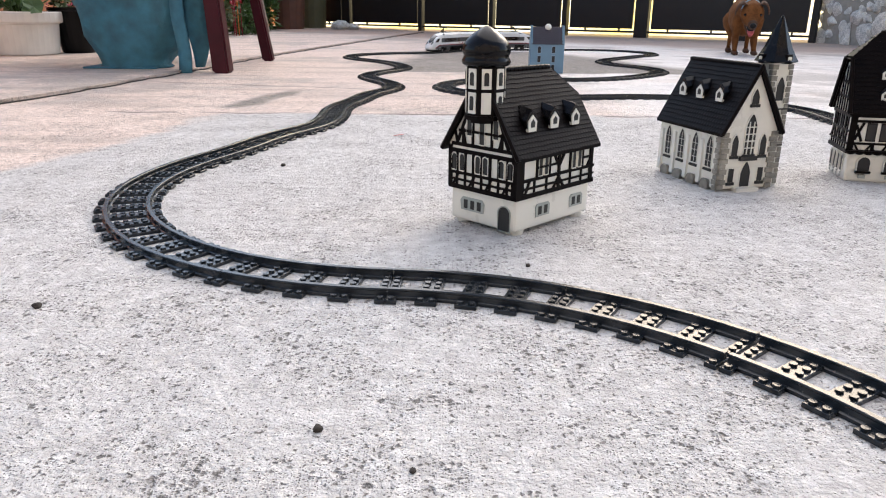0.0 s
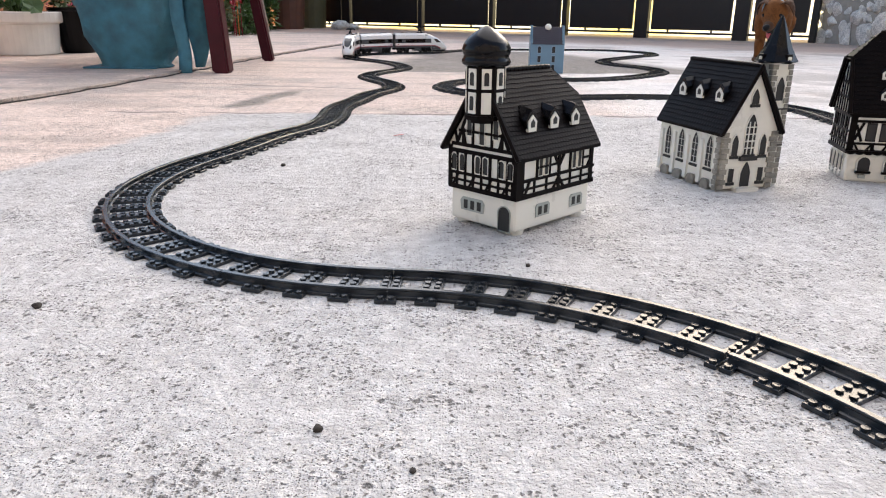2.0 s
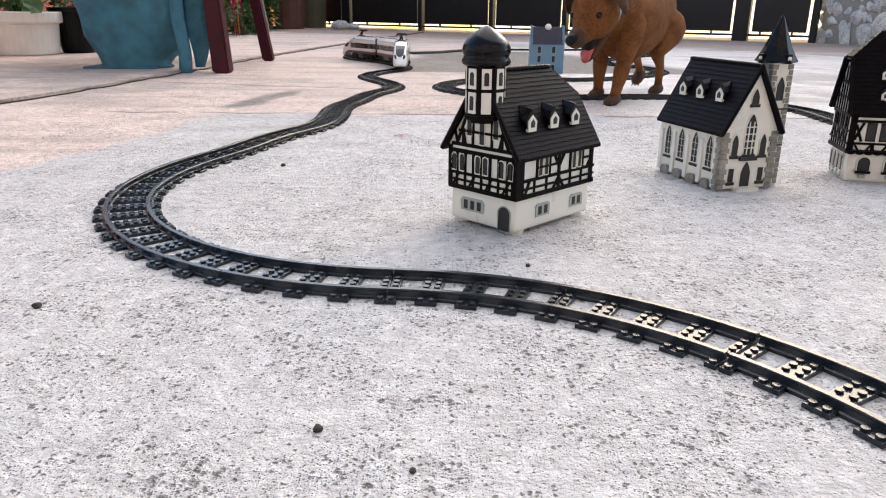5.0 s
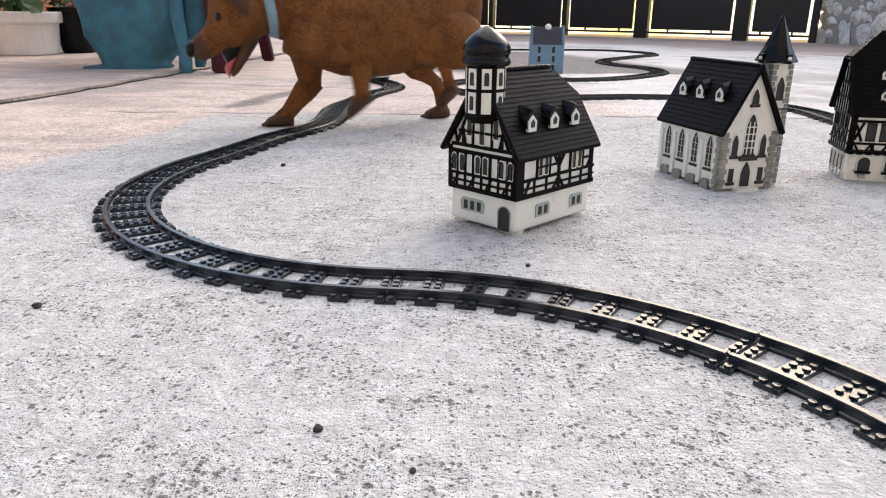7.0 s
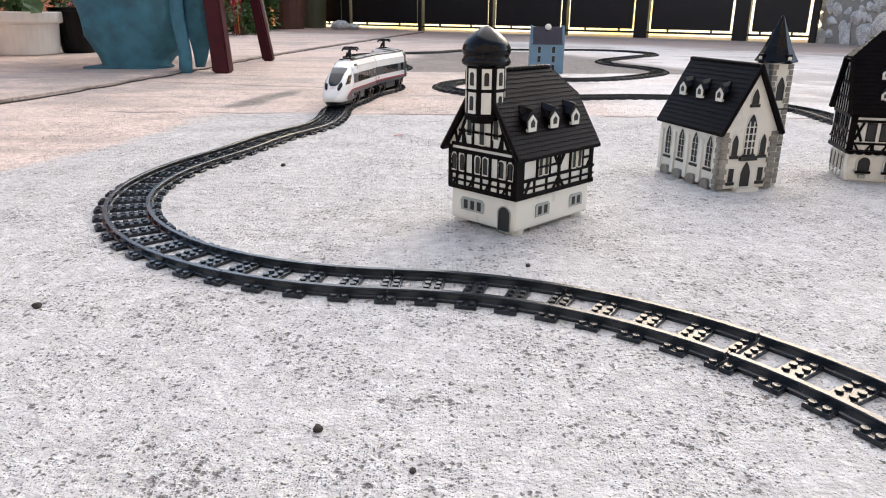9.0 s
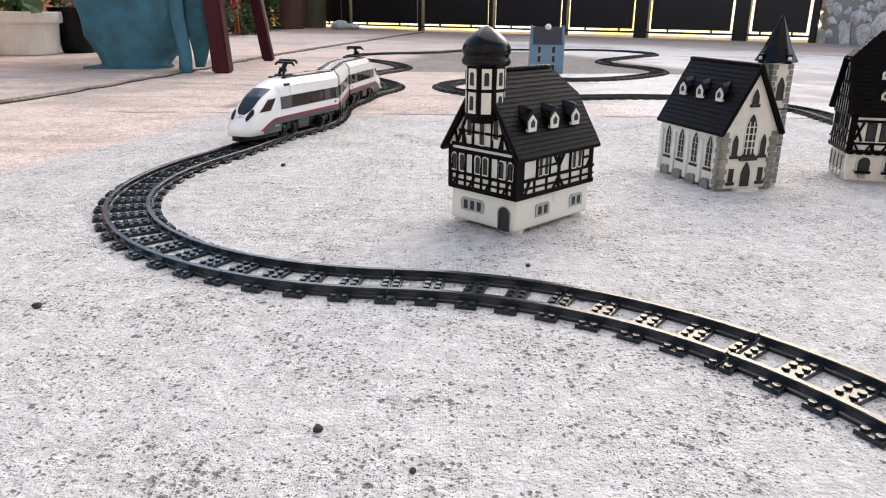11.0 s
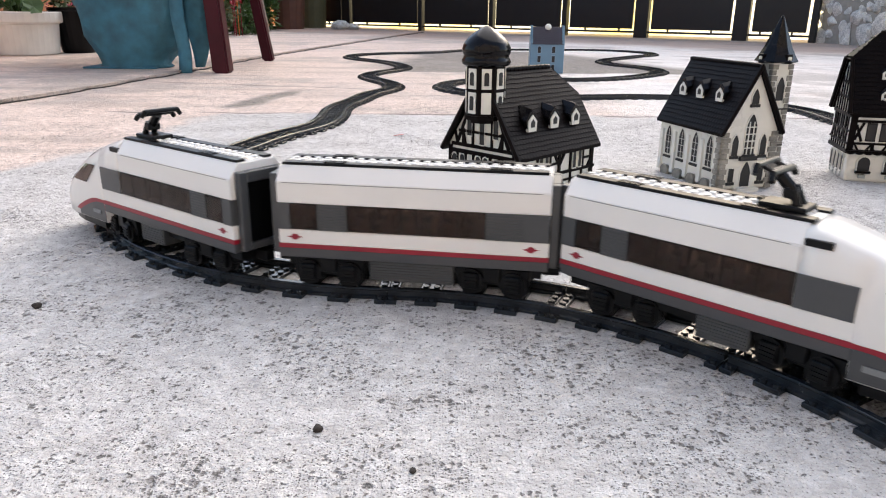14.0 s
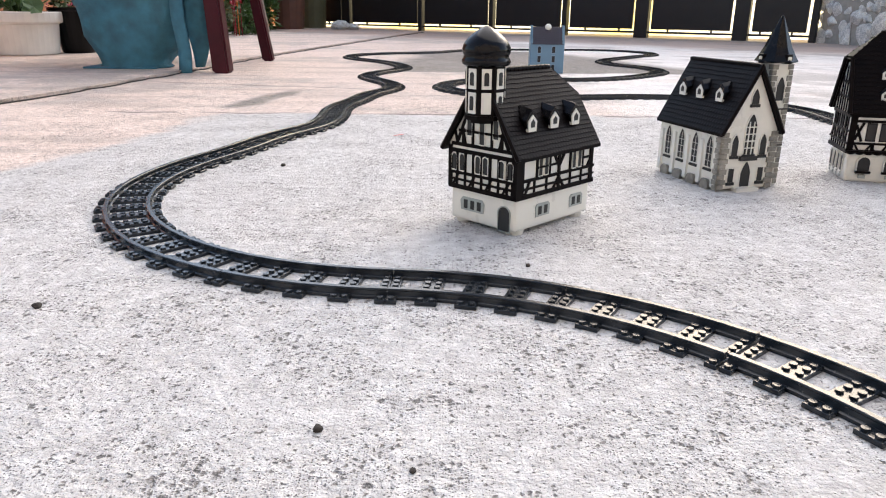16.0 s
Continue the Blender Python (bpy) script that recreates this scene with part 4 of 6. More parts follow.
    prof = ((0.0205, 0.152), (0.0245, 0.1545), (0.0238, 0.158), (0.0215, 0.1605), (0.0236, 0.1632), (0.024, 0.1675), (0.0205, 0.1735), (0.0135, 0.1795), (0.0065, 0.184), (0.0012, 0.1862))
    tube(bm, [((cx, cy, z - 0.0008), rr * 0.96) for rr, z in prof], 8)
    bmesh.ops.rotate(bm, verts=bm.verts, cent=(cx, cy, 0), matrix=Matrix.Rotation(radians(22.5), 3, "Z"))
    bmesh.ops.bevel(bm, geom=[e for e in bm.edges], offset=0.0008, segments=2, affect="EDGES")
    part("tower_roof", bm, M_GLOSSBLACK, ob, "black glazed onion-shaped tower roof", smooth=True)
    return ob


def church():
    L, W = 0.126, 0.0721
    ob = empty("toy_church", Matrix.Translation((0.3865, 0.8345, 0)) @ Matrix.Rotation(1.851, 4, "Z"),
               "ivory ceramic church with black tiled roof and spire, on concrete", "toy church", "ceramic houses")
    eave, ridge = 0.0705, 0.1375
    bm = bmesh.new()
    box(bm, 0, L, 0, W, 0.002, 0.03, 0.003, 2)
    part("base", bm, M_CERAMIC, ob)
    gable_wall(ob, L, W, 0.0285, eave, ridge, M_CERAMIC)
    gw, lw = Wall((-0.0002, W, 0), (0, -W / 0.0725, 0), (-1, 0, 0)), Wall((0, W + 0.0002, 0), (L / 0.1225, 0, 0), (0, 1, 0))
    roof(ob, L, W, 0.0675, 0.1428, 0.005, rows=15, cols=27)
    # long wall: tall arched windows between buttresses
    for i in range(4):
        c = 0.02 + i * 0.0275
        bm = bmesh.new()
        lw.slab(bm, [(c - 0.0075, 0.021), (c + 0.0075, 0.021), (c + 0.0068, 0.024), (c - 0.0068, 0.024)], -0.001, 0.0018)
        part("sill", bm, M_SHADETRIM, ob)
        pts = lw.arch(c - 0.0056, c + 0.0056, 0.026, 0.062, True)
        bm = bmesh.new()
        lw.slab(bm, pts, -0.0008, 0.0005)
        w = part("window", bm, M_SHADETRIM, ob, "dark arched window, its inner shade put into the colour")
        bm = bmesh.new()
        ring(bm, lw, pts, 0.0006, -0.0005, 0.001)
        for k in (0.033, 0.041, 0.049):
            lw.beam(bm, c - 0.0052, k, c + 0.0052, k, 0.0005, 0.0008)
        lw.beam(bm, c, 0.026, c, 0.058, 0.0005, 0.0008)
        part("tracery", bm, M_CERAMIC, w)
        bm = bmesh.new()
        lw.slab(bm, [(c - 0.0075, 0.0), (c + 0.0065, 0.0), (c + 0.0075, 0.006), (c + 0.004, 0.0115), (c - 0.005, 0.0115), (c - 0.0085, 0.007)], -0.001, 0.004)
        part("footing_stone", bm, M_STONEGLAZE, ob, "grey moulded footing stone")
    for i in range(5):
        c = 0.0065 + i * 0.0275
        bm = bmesh.new()
        lw.slab(bm, [(c - 0.0032, 0.004), (c + 0.0032, 0.004), (c + 0.0026, 0.056), (c - 0.0026, 0.056)], -0.001, 0.0026)
        part("buttress", bm, M_CERAMIC, ob)
    # stone quoins on the gable's corners
    for k in range(11):
        z0 = 0.002 + k * 0.0061
        for c0, s in ((0.0, 1), (0.0725, -1)):
            wdt = 0.0095 if k % 2 else 0.0072
            bm = bmesh.new()
            gw.rect(bm, min(c0 - s * 0.0008, c0 + s * wdt), max(c0 - s * 0.0008, c0 + s * wdt), z0, z0 + 0.0055, -0.001, 0.0016)
            part("corner_stone", bm, M_STONEGLAZE, ob)
        bm = bmesh.new()
        lw.rect(bm, -0.0008, 0.0075 if k % 2 else 0.0055, z0, z0 + 0.0055, -0.001, 0.0029)
        part("corner_stone", bm, M_STONEGLAZE, ob)
    # gable: door, windows
    for a0, a1, z0, z1, nm in ((0.0295, 0.043, 0.0045, 0.034, "doorway"), (0.0125, 0.0205, 0.0105, 0.0265, "window"), (0.0525, 0.0605, 0.0105, 0.0265, "window"),
                               (0.013, 0.0215, 0.0415, 0.0655, "window"), (0.051, 0.0595, 0.0415, 0.0655, "window"), (0.0295, 0.0435, 0.0425, 0.0885, "window"), (0.0315, 0.0415, 0.1, 0.117, "window")):
        tall = nm == "window" and z0 > 0.03
        pts = gw.arch(a0, a1, z0, z1, True) if tall or nm == "doorway" else [(a0, z0), (a1, z0), (a1, z1), (a0, z1)]
        w = window(ob, gw, pts, M_CERAMIC, 0.0012, name=nm)
        if nm == "window":
            bm = bmesh.new()
            gw.slab(bm, [(a0 - 0.0012, z0 - 0.0035), (a1 + 0.0012, z0 - 0.0035), (a1 + 0.001, z0), (a0 - 0.001, z0)], -0.001, 0.0022)
            part("sill", bm, M_SHADETRIM, w)
        if z1 > 0.08 and z1 < 0.09:
            bm = bmesh.new()
            for k in (0.05, 0.058, 0.066, 0.074):
                gw.beam(bm, a0, k, a1, k, 0.0012, 0.0014)
            for k in (0.0335, 0.0395):
                gw.beam(bm, k, z0, k, 0.08, 0.0012, 0.0014)
            part("tracery", bm, M_CERAMIC, w)
    bm = bmesh.new()
    gw.rect(bm, 0.025, 0.048, 0.0355, 0.0405, -0.001, 0.0035)
    part("canopy", bm, M_SHADETRIM, ob, "dark door canopy")
    bm = bmesh.new()
    gw.rect(bm, 0.021, 0.051, 0.0, 0.004, -0.001, 0.009)
    part("step", bm, M_CERAMIC, ob)
    for x in (0.03, 0.068, 0.103):
        dormer(ob, x, W - 0.011, 0.1015, 1, 1.3)
    # bell tower with spire beside the gable
    cx, cy, h = 0.029, -0.0085, 0.0135
    bm = bmesh.new()
    box(bm, cx - h, cx + h, cy - h, cy + h, 0, 0.145, 0.0012)
    t = part("tower", bm, M_CERAMIC, ob, "ivory bell tower with grey corner stones")
    for n in ((-1, 0), (0, -1), (0, 1)):
        nv = Vector((*n, 0))
        w = Wall(Vector((cx, cy, 0)) + nv * h, Vector((-nv.y, nv.x, 0)), nv)
        window(t, w, w.arch(-0.0055, 0.0055, 0.101, 0.128, True), M_CERAMIC, 0.001)
        for z in (0.048, 0.0905):
            bm = bmesh.new()
            w.rect(bm, -h - 0.0006, h + 0.0006, z, z + 0.0016, -0.0005, 0.0012)
            part("ledge", bm, M_SHADETRIM, t)
        for k in range(22):
            for s in (-1, 1):
                z0, wd = 0.002 + k * 0.0064, (0.0068 if k % 2 else 0.0046)
                bm = bmesh.new()
                w.rect(bm, min(s * h * 1.04, s * (h - wd)), max(s * h * 1.04, s * (h - wd)), z0, z0 + 0.0057, -0.001, 0.001)
                part("corner_stone", bm, M_STONEGLAZE, t)
    bm = bmesh.new()
    for s in (-1, 1):
        for dx, dy in ((s * 0.0175, 0), (0, s * 0.0175)):
            box(bm, cx + dx - 0.0042, cx + dx + 0.0042, cy + dy - 0.0042, cy + dy + 0.0042, 0.143, 0.1535, 0.0006)
    part("belfry_dormer", bm, M_BLACKGLAZE, ob)
    for n in ((-1, 0), (0, -1), (0, 1)):
        nv = Vector((*n, 0))
        w = Wall(Vector((cx, cy, 0)) + nv * 0.0217, Vector((-nv.y, nv.x, 0)), nv)
        bm = bmesh.new()
        w.rect(bm, -0.0022, 0.0022, 0.1445, 0.1508, -0.0005, 0.0006)
        part("belfry_light", bm, M_CERAMIC, ob)
    bm = bmesh.new()
    tube(bm, [((cx, cy, z), r * 1.03) for r, z in ((0.0195, 0.1435), (0.0235, 0.1448), (0.02, 0.151), (0.0148, 0.161), (0.0098, 0.1745), (0.0052, 0.1865), (0.0022, 0.194), (0.0006, 0.1962))], 8)
    bmesh.ops.bevel(bm, geom=list(bm.edges), offset=0.0005, segments=1, affect="EDGES")
    part("spire", bm, M_GLOSSBLACK, ob, "black glazed pointed spire")
    return ob


def inn():
    L, W = 0.12, 0.0724
    ob = empty("toy_house", Matrix.Translation((0.496, 0.8789, 0)) @ Matrix.Rotation(radians(-12.2), 4, "Z"),
               "ivory ceramic inn with black timber storey and tiled roof, on concrete", "toy house", "ceramic houses")
    bm = bmesh.new()
    box(bm, 0.003, L, 0.0015, W - 0.006, 0, 0.0385, 0.003, 2)
    part("base", bm, M_CERAMIC, ob)
    eave, ridge = 0.089, 0.171
    gable_wall(ob, L, W, 0.0355, eave, ridge, M_CERAMIC, hip=0.03)
    gw, lw = Wall((-0.0002, W, 0), (0, -1, 0), (-1, 0, 0)), Wall((0, -0.0002, 0), (1, 0, 0), (0, -1, 0))
    def beams(wall, rows):
        for *ends, wide in rows:
            bm = bmesh.new()
            wall.beam(bm, *ends, wide * 1.25, 0.0011)
            part("beam", bm, M_BLACKGLAZE, ob)
    rows = [(-0.001, 0.0375, L, 0.0375, 0.004), (0, 0.0475, L, 0.0475, 0.0022), (0, 0.0745, L, 0.0745, 0.0024), (0, 0.081, L, 0.081, 0.003), (0.003, 0.037, 0.003, 0.083, 0.006), (0.0585, 0.037, 0.0585, 0.083, 0.005), (0.112, 0.037, 0.112, 0.083, 0.005),
            (0.028, 0.038, 0.028, 0.048, 0.003), (0.083, 0.038, 0.083, 0.048, 0.003)]
    for c in (0.0305, 0.085):
        rows += [(c - 0.024, 0.052, c - 0.016, 0.073, 0.0024), (c + 0.024, 0.052, c + 0.016, 0.073, 0.0024), (c - 0.024, 0.07, c - 0.016, 0.05, 0.0024), (c + 0.024, 0.07, c + 0.016, 0.05, 0.0024)]
        for k in range(-2, 3):
            rows.append((c + k * 0.009, 0.039, c + k * 0.009 + (0.005 if k % 2 else -0.005), 0.047, 0.0018))
    beams(lw, rows)
    for a0 in (0.019, 0.0345, 0.074, 0.089):
        window(ob, lw, [(a0, 0.0515), (a0 + 0.01, 0.0515), (a0 + 0.01, 0.0715), (a0, 0.0715)], M_BLACKGLAZE, 0.0012)
    for i in range(12):
        bm = bmesh.new()
        c = 0.005 + i * 0.01
        tube(bm, (((c, -0.0005, 0.0342), 0.0035), ((c, -0.0005, 0.0365), 0.0058), ((c, -0.0005, 0.039), 0.0058)), 10)
        part("scallop", bm, M_BLACKGLAZE, ob)
    for c in (0.0225, 0.0525, 0.0825, 0.107):
        window(ob, lw, lw.arch(c - 0.007, c + 0.007, 0.0135, 0.031), M_CERAMIC, 0.0014)
        bm = bmesh.new()
        lw.rect(bm, c - 0.0085, c + 0.0085, 0.0108, 0.0138, -0.001, 0.003)
        part("sill", bm, M_BLACKGLAZE, ob)
        bm = bmesh.new()
        lw.rect(bm, c - 0.004, c + 0.004, 0.0045, 0.0088, -0.001, 0.0008)
        part("cellar_light", bm, M_GREYGLAZE, ob)
    rows = [(0, 0.0375, W, 0.0375, 0.004), (0, 0.047, W, 0.047, 0.0018), (0, 0.062, W, 0.062, 0.0018), (0, 0.0805, W, 0.0805, 0.003), (0.008, 0.1, W - 0.008, 0.1, 0.002), (0.014, 0.118, W - 0.014, 0.118, 0.002)]
    for i in range(1, 8):
        a0 = W * i / 8
        rows.append((a0, 0.038, a0, 0.08, 0.0018))
        top = 0.084 + (1 - abs(a0 - W / 2) / (W / 2)) * 0.08
        rows.append((a0, 0.081, a0, min(top, 0.137), 0.0017))
        rows.append((a0 - 0.006, 0.047 if i % 2 else 0.061, a0 + 0.002, 0.061 if i % 2 else 0.047, 0.0016))
    beams(gw, rows)
    lowwall = Wall((0.0028, W, 0), (0, -1, 0), (-1, 0, 0))
    for i in range(4):
        a0 = 0.008 + i * 0.0145
        window(ob, lowwall, lowwall.arch(a0, a0 + 0.0075, 0.0105, 0.0305), M_CERAMIC, 0.0012)
        window(ob, gw, [(a0 + 0.001, 0.0645), (a0 + 0.006, 0.0645), (a0 + 0.006, 0.0775), (a0 + 0.001, 0.0775)], M_BLACKGLAZE, 0.0008)
        for z0 in (0.0025, 0.0068):
            bm = bmesh.new()
            lowwall.rect(bm, a0 + 0.001, a0 + 0.0045, z0, z0 + 0.003, -0.001, 0.0006)
            part("cellar_light", bm, M_GREYGLAZE, ob)
    roof(ob, L, W, 0.0845, 0.1777, 0.005, hip_front=0.0308, rows=18, cols=26)
    for x, y, z in ((0.033, 0.0025, 0.1005), (0.033, 0.0125, 0.1245), (0.07, 0.0025, 0.1005), (0.07, 0.0125, 0.1245)):
        dormer(ob, x, y, z, -1, 1.0)
    return ob


def blue_house():
    L, W = 0.112, 0.08
    ob = empty("toy_house", Matrix.Translation((0.283, 2.465, 0)) @ Matrix.Rotation(radians(-3), 4, "Z"),
               "blue ceramic town house with stepped gables, on concrete", "toy house", "ceramic houses")
    bm = bmesh.new()
    box(bm, 0, L, 0, W, 0, 0.097, 0.002)
    part("wall", bm, M_BLUE, ob)
    bm = bmesh.new()
    extrude_x(bm, [(-0.003, 0.093), (W + 0.003, 0.093), (W / 2 + 0.006, 0.148), (W / 2 - 0.006, 0.148)], 0.004, L - 0.004)
    part("roof", bm, M_ROOFDARK, ob, "dark plum roof")
    bm = bmesh.new()
    tiled_slope(bm, (0.005, -0.003, 0.0935), (1, 0, 0), Vector((0, 0.0375, 0.055)).normalized(), L - 0.01, 0.066, 9, 14)
    part("roof_tiles", bm, M_ROOFDARK, ob)
    for x in (0.0, L - 0.008):
        for k in range(8):
            w = W / 2 * (1 - k / 8.5)
            bm = bmesh.new()
            box(bm, x, x + 0.008, W / 2 - w - 0.002, W / 2 + w + 0.002, 0.095 + k * 0.0072, 0.1022 + k * 0.0072, 0.0008)
            part("gable_step", bm, M_BLUE, ob)
    lw = Wall((0, -0.0002, 0), (1, 0, 0), (0, -1, 0))
    gw = Wall((-0.0002, W, 0), (0, -1, 0), (-1, 0, 0))
    for z0 in (0.066, 0.036, 0.008):
        for c in (0.03, 0.077):
            window(ob, lw, [(c - 0.005, z0), (c + 0.005, z0), (c + 0.005, z0 + 0.02), (c - 0.005, z0 + 0.02)], M_BLUELIGHT, 0.0025)
        window(ob, gw, [(0.032, z0), (0.044, z0), (0.044, z0 + 0.018), (0.032, z0 + 0.018)], M_BLUELIGHT, 0.002)
    bm = bmesh.new()
    bmesh.ops.create_uvsphere(bm, u_segments=14, v_segments=8, radius=0.011, matrix=Matrix.Translation((L * 0.52, W / 2 - 0.008, 0.147)))
    part("knob", bm, M_CERAMIC, ob, "round white knob on the ridge", smooth=True)
    return ob


timber_house()
church()
inn()
blue_house()

# ---- the toy railway's line: turn of each piece, in degrees ----
RADIUS = 0.32
PIECE = RADIUS * math.pi / 8
TURNS = (22.5, 22.5, -22.5, -22.5, -22.5, -22.5, -16.7, 7, -12.6, 22.8, 7.9, -18.2, 6.5, -16.5, 23.7, 26, -5.8, -26, -25.1, 16.5,
         24.8, 10.2, 12.1, 6.7, -18.2, -25, -25.2, -25, -20.3, 24.8, 18.5, -4.6, -24.8, -16.6, -9.9, 0.8, 6.1, -22.3, -24.8, -25,
         -25.2, -25.2, -24.9, 12.1, -4.1, 4.7, 23.4, 18.1, 24.8, -17.9, -24.9, -23.6, -8.5, -11, -24.9, -19.3, 25.9, 28.6, 31.7,
         32.6, 30.5, 27.4, 25.5, -8, -25.2, -25.9, -26.4, -25.5, 7.9, 8.5, 9.1, -1.9, -1.4, -1, -0.5, -0, -21.3, -20.7, -20,
         -19.4, -18.9, -18.5, -18.4, -18.6, -18.9, 22.5)
START = (0.1827, 0.3958, 2.3075)


def advance(x, y, a, turn, d):
    if abs(turn) < 1e-4:
        return x + d * math.cos(a), y + d * math.sin(a), a
    k = radians(turn) / PIECE
    return x + (math.sin(a + k * d) - math.sin(a)) / k, y - (math.cos(a + k * d) - math.cos(a)) / k, a + k * d


JOINTS = [START]
for turn in TURNS:
    JOINTS.append(advance(*JOINTS[-1], turn, PIECE))
LOOP = PIECE * len(TURNS)


def on_line(s):
    s %= LOOP
    i = min(int(s / PIECE), len(TURNS) - 1)
    return advance(*JOINTS[i], TURNS[i], s - i * PIECE)


# ---- track pieces ----
RAIL_TOP = 0.0082


def sleeper_mesh(name, length):
    bm = bmesh.new()
    box(bm, -length / 2 + 0.0002, length / 2 - 0.0002, -0.0319, 0.0319, 0, 0.0031, 0.0003)
    cols = (-0.004, 0.004) if length > 0.01 else (0.0,)
    for sx in cols:
        for sy in (-0.028, -0.012, -0.004, 0.004, 0.012, 0.028):
            prism(bm, [(sx + 0.0024 * math.cos(a), sy + 0.0024 * math.sin(a)) for a in (math.pi * i / 5 for i in range(10))], 0.003, 0.0047)
    me = bpy.data.meshes.new(name)
    bm.to_mesh(me)
    bm.free()
    me.materials.append(M_TRACK)
    return me


SLEEPER, HALF = sleeper_mesh("sleeper", 0.016), sleeper_mesh("end_sleeper", 0.008)
PROFILE = ((-0.0036, 0.0002), (0.0036, 0.0002), (0.0036, 0.0024), (0.0021, 0.0032), (0.0019, 0.0062), (0.0023, 0.0069), (0.0023, RAIL_TOP - 0.0004),
           (0.0018, RAIL_TOP), (-0.0018, RAIL_TOP), (-0.0023, RAIL_TOP - 0.0004), (-0.0023, 0.0069), (-0.0019, 0.0062), (-0.0021, 0.0032), (-0.0036, 0.0024))


def track_piece(i):
    x, y, a = JOINTS[i]
    turn = TURNS[i]
    near = math.hypot(x, y) < 1.6
    ob = empty("track_piece", Matrix.Translation((x, y, 0)) @ Matrix.Rotation(a, 4, "Z"),
               "dark grey plastic %s toy train track on concrete" % ("curved" if abs(turn) > 12 else "straight"), "track piece", "pieces of the toy railway")
    steps = 6 if near else 4
    for side in (-1, 1):
        bm = bmesh.new()
        loops = []
        for j in range(steps + 1):
            px, py, pa = advance(0, 0, 0, turn, 0.0003 + (PIECE - 0.0006) * j / steps)
            nx, ny = -math.sin(pa), math.cos(pa)
            loops.append([bm.verts.new((px + nx * (side * 0.02 + u), py + ny * (side * 0.02 + u), z)) for u, z in PROFILE])
        n = len(PROFILE)
        for p, q in zip(loops, loops[1:]):
            for j in range(n):
                bm.faces.new((p[j], p[(j + 1) % n], q[(j + 1) % n], q[j]))
        bm.faces.new(loops[0][::-1])
        bm.faces.new(loops[-1])
        bmesh.ops.recalc_face_normals(bm, faces=bm.faces)
        part("rail", bm, M_RAIL, ob)
    for j, d in enumerate((0.004, PIECE / 4, PIECE / 2, 3 * PIECE / 4, PIECE - 0.004)):
        px, py, pa = advance(0, 0, 0, turn, d)
        s = new("sleeper" if 0 < j < 4 else "end_sleeper", SLEEPER if 0 < j < 4 else HALF)
        s.parent = ob
        s.matrix_local = Matrix.Translation((px, py, 0)) @ Matrix.Rotation(pa, 4, "Z")


for i in range(len(TURNS)):
    track_piece(i)


# ---- the toy train ----
BODY = ((0.0245, 0.0395), (0.0245, 0.084), (0.0165, 0.0945), (-0.0165, 0.0945), (-0.0245, 0.084), (-0.0245, 0.0395))


def single(name, parent, material, *args, bevel=0.0, label=""):
    bm = bmesh.new()
    box(bm, *args, bevel)
    return part(name, bm, material, parent, label)


def bogie(ob, x, moving):
    bm = bmesh.new()
    for s in (-1, 1):
        box(bm, -0.026, 0.026, s * 0.0165 - 0.0025, s * 0.0165 + 0.0025, 0.0155, 0.0285, 0.0008)
        for sx in (-0.015, 0.015):
            box(bm, sx - 0.0055, sx + 0.0055, s * 0.0225 - 0.0015, s * 0.0225 + 0.0015, 0.0125, 0.0242, 0.0006)
            for k in range(3):
                box(bm, sx - 0.0045, sx + 0.0045, s * 0.0243 - 0.0006, s * 0.0243 + 0.0006, 0.015 + k * 0.0026, 0.0162 + k * 0.0026)
        box(bm, -0.006, 0.006, s * 0.0205 - 0.0018, s * 0.0205 + 0.0018, 0.0185, 0.029, 0.0005)
    box(bm, -0.02, 0.02, -0.0135, 0.0135, 0.018, 0.0298)
    b = part("bogie", bm, M_BLACK, ob, "black plastic wheel truck")
    b.location = (x, 0, 0)
    for sx in (-0.015, 0.015):
        for s in (-1, 1):
            bm = bmesh.new()
            r = 0.0092
            rod(bm, (sx, s * 0.0135, RAIL_TOP + r), (sx, s * 0.0172, RAIL_TOP + r), r + 0.0014, n=18)
            rod(bm, (sx, s * 0.0172, RAIL_TOP + r), (sx, s * 0.0215, RAIL_TOP + r), r, n=18)
            part("wheel", bm, M_BLACK, b)
    moving.append((b, x))


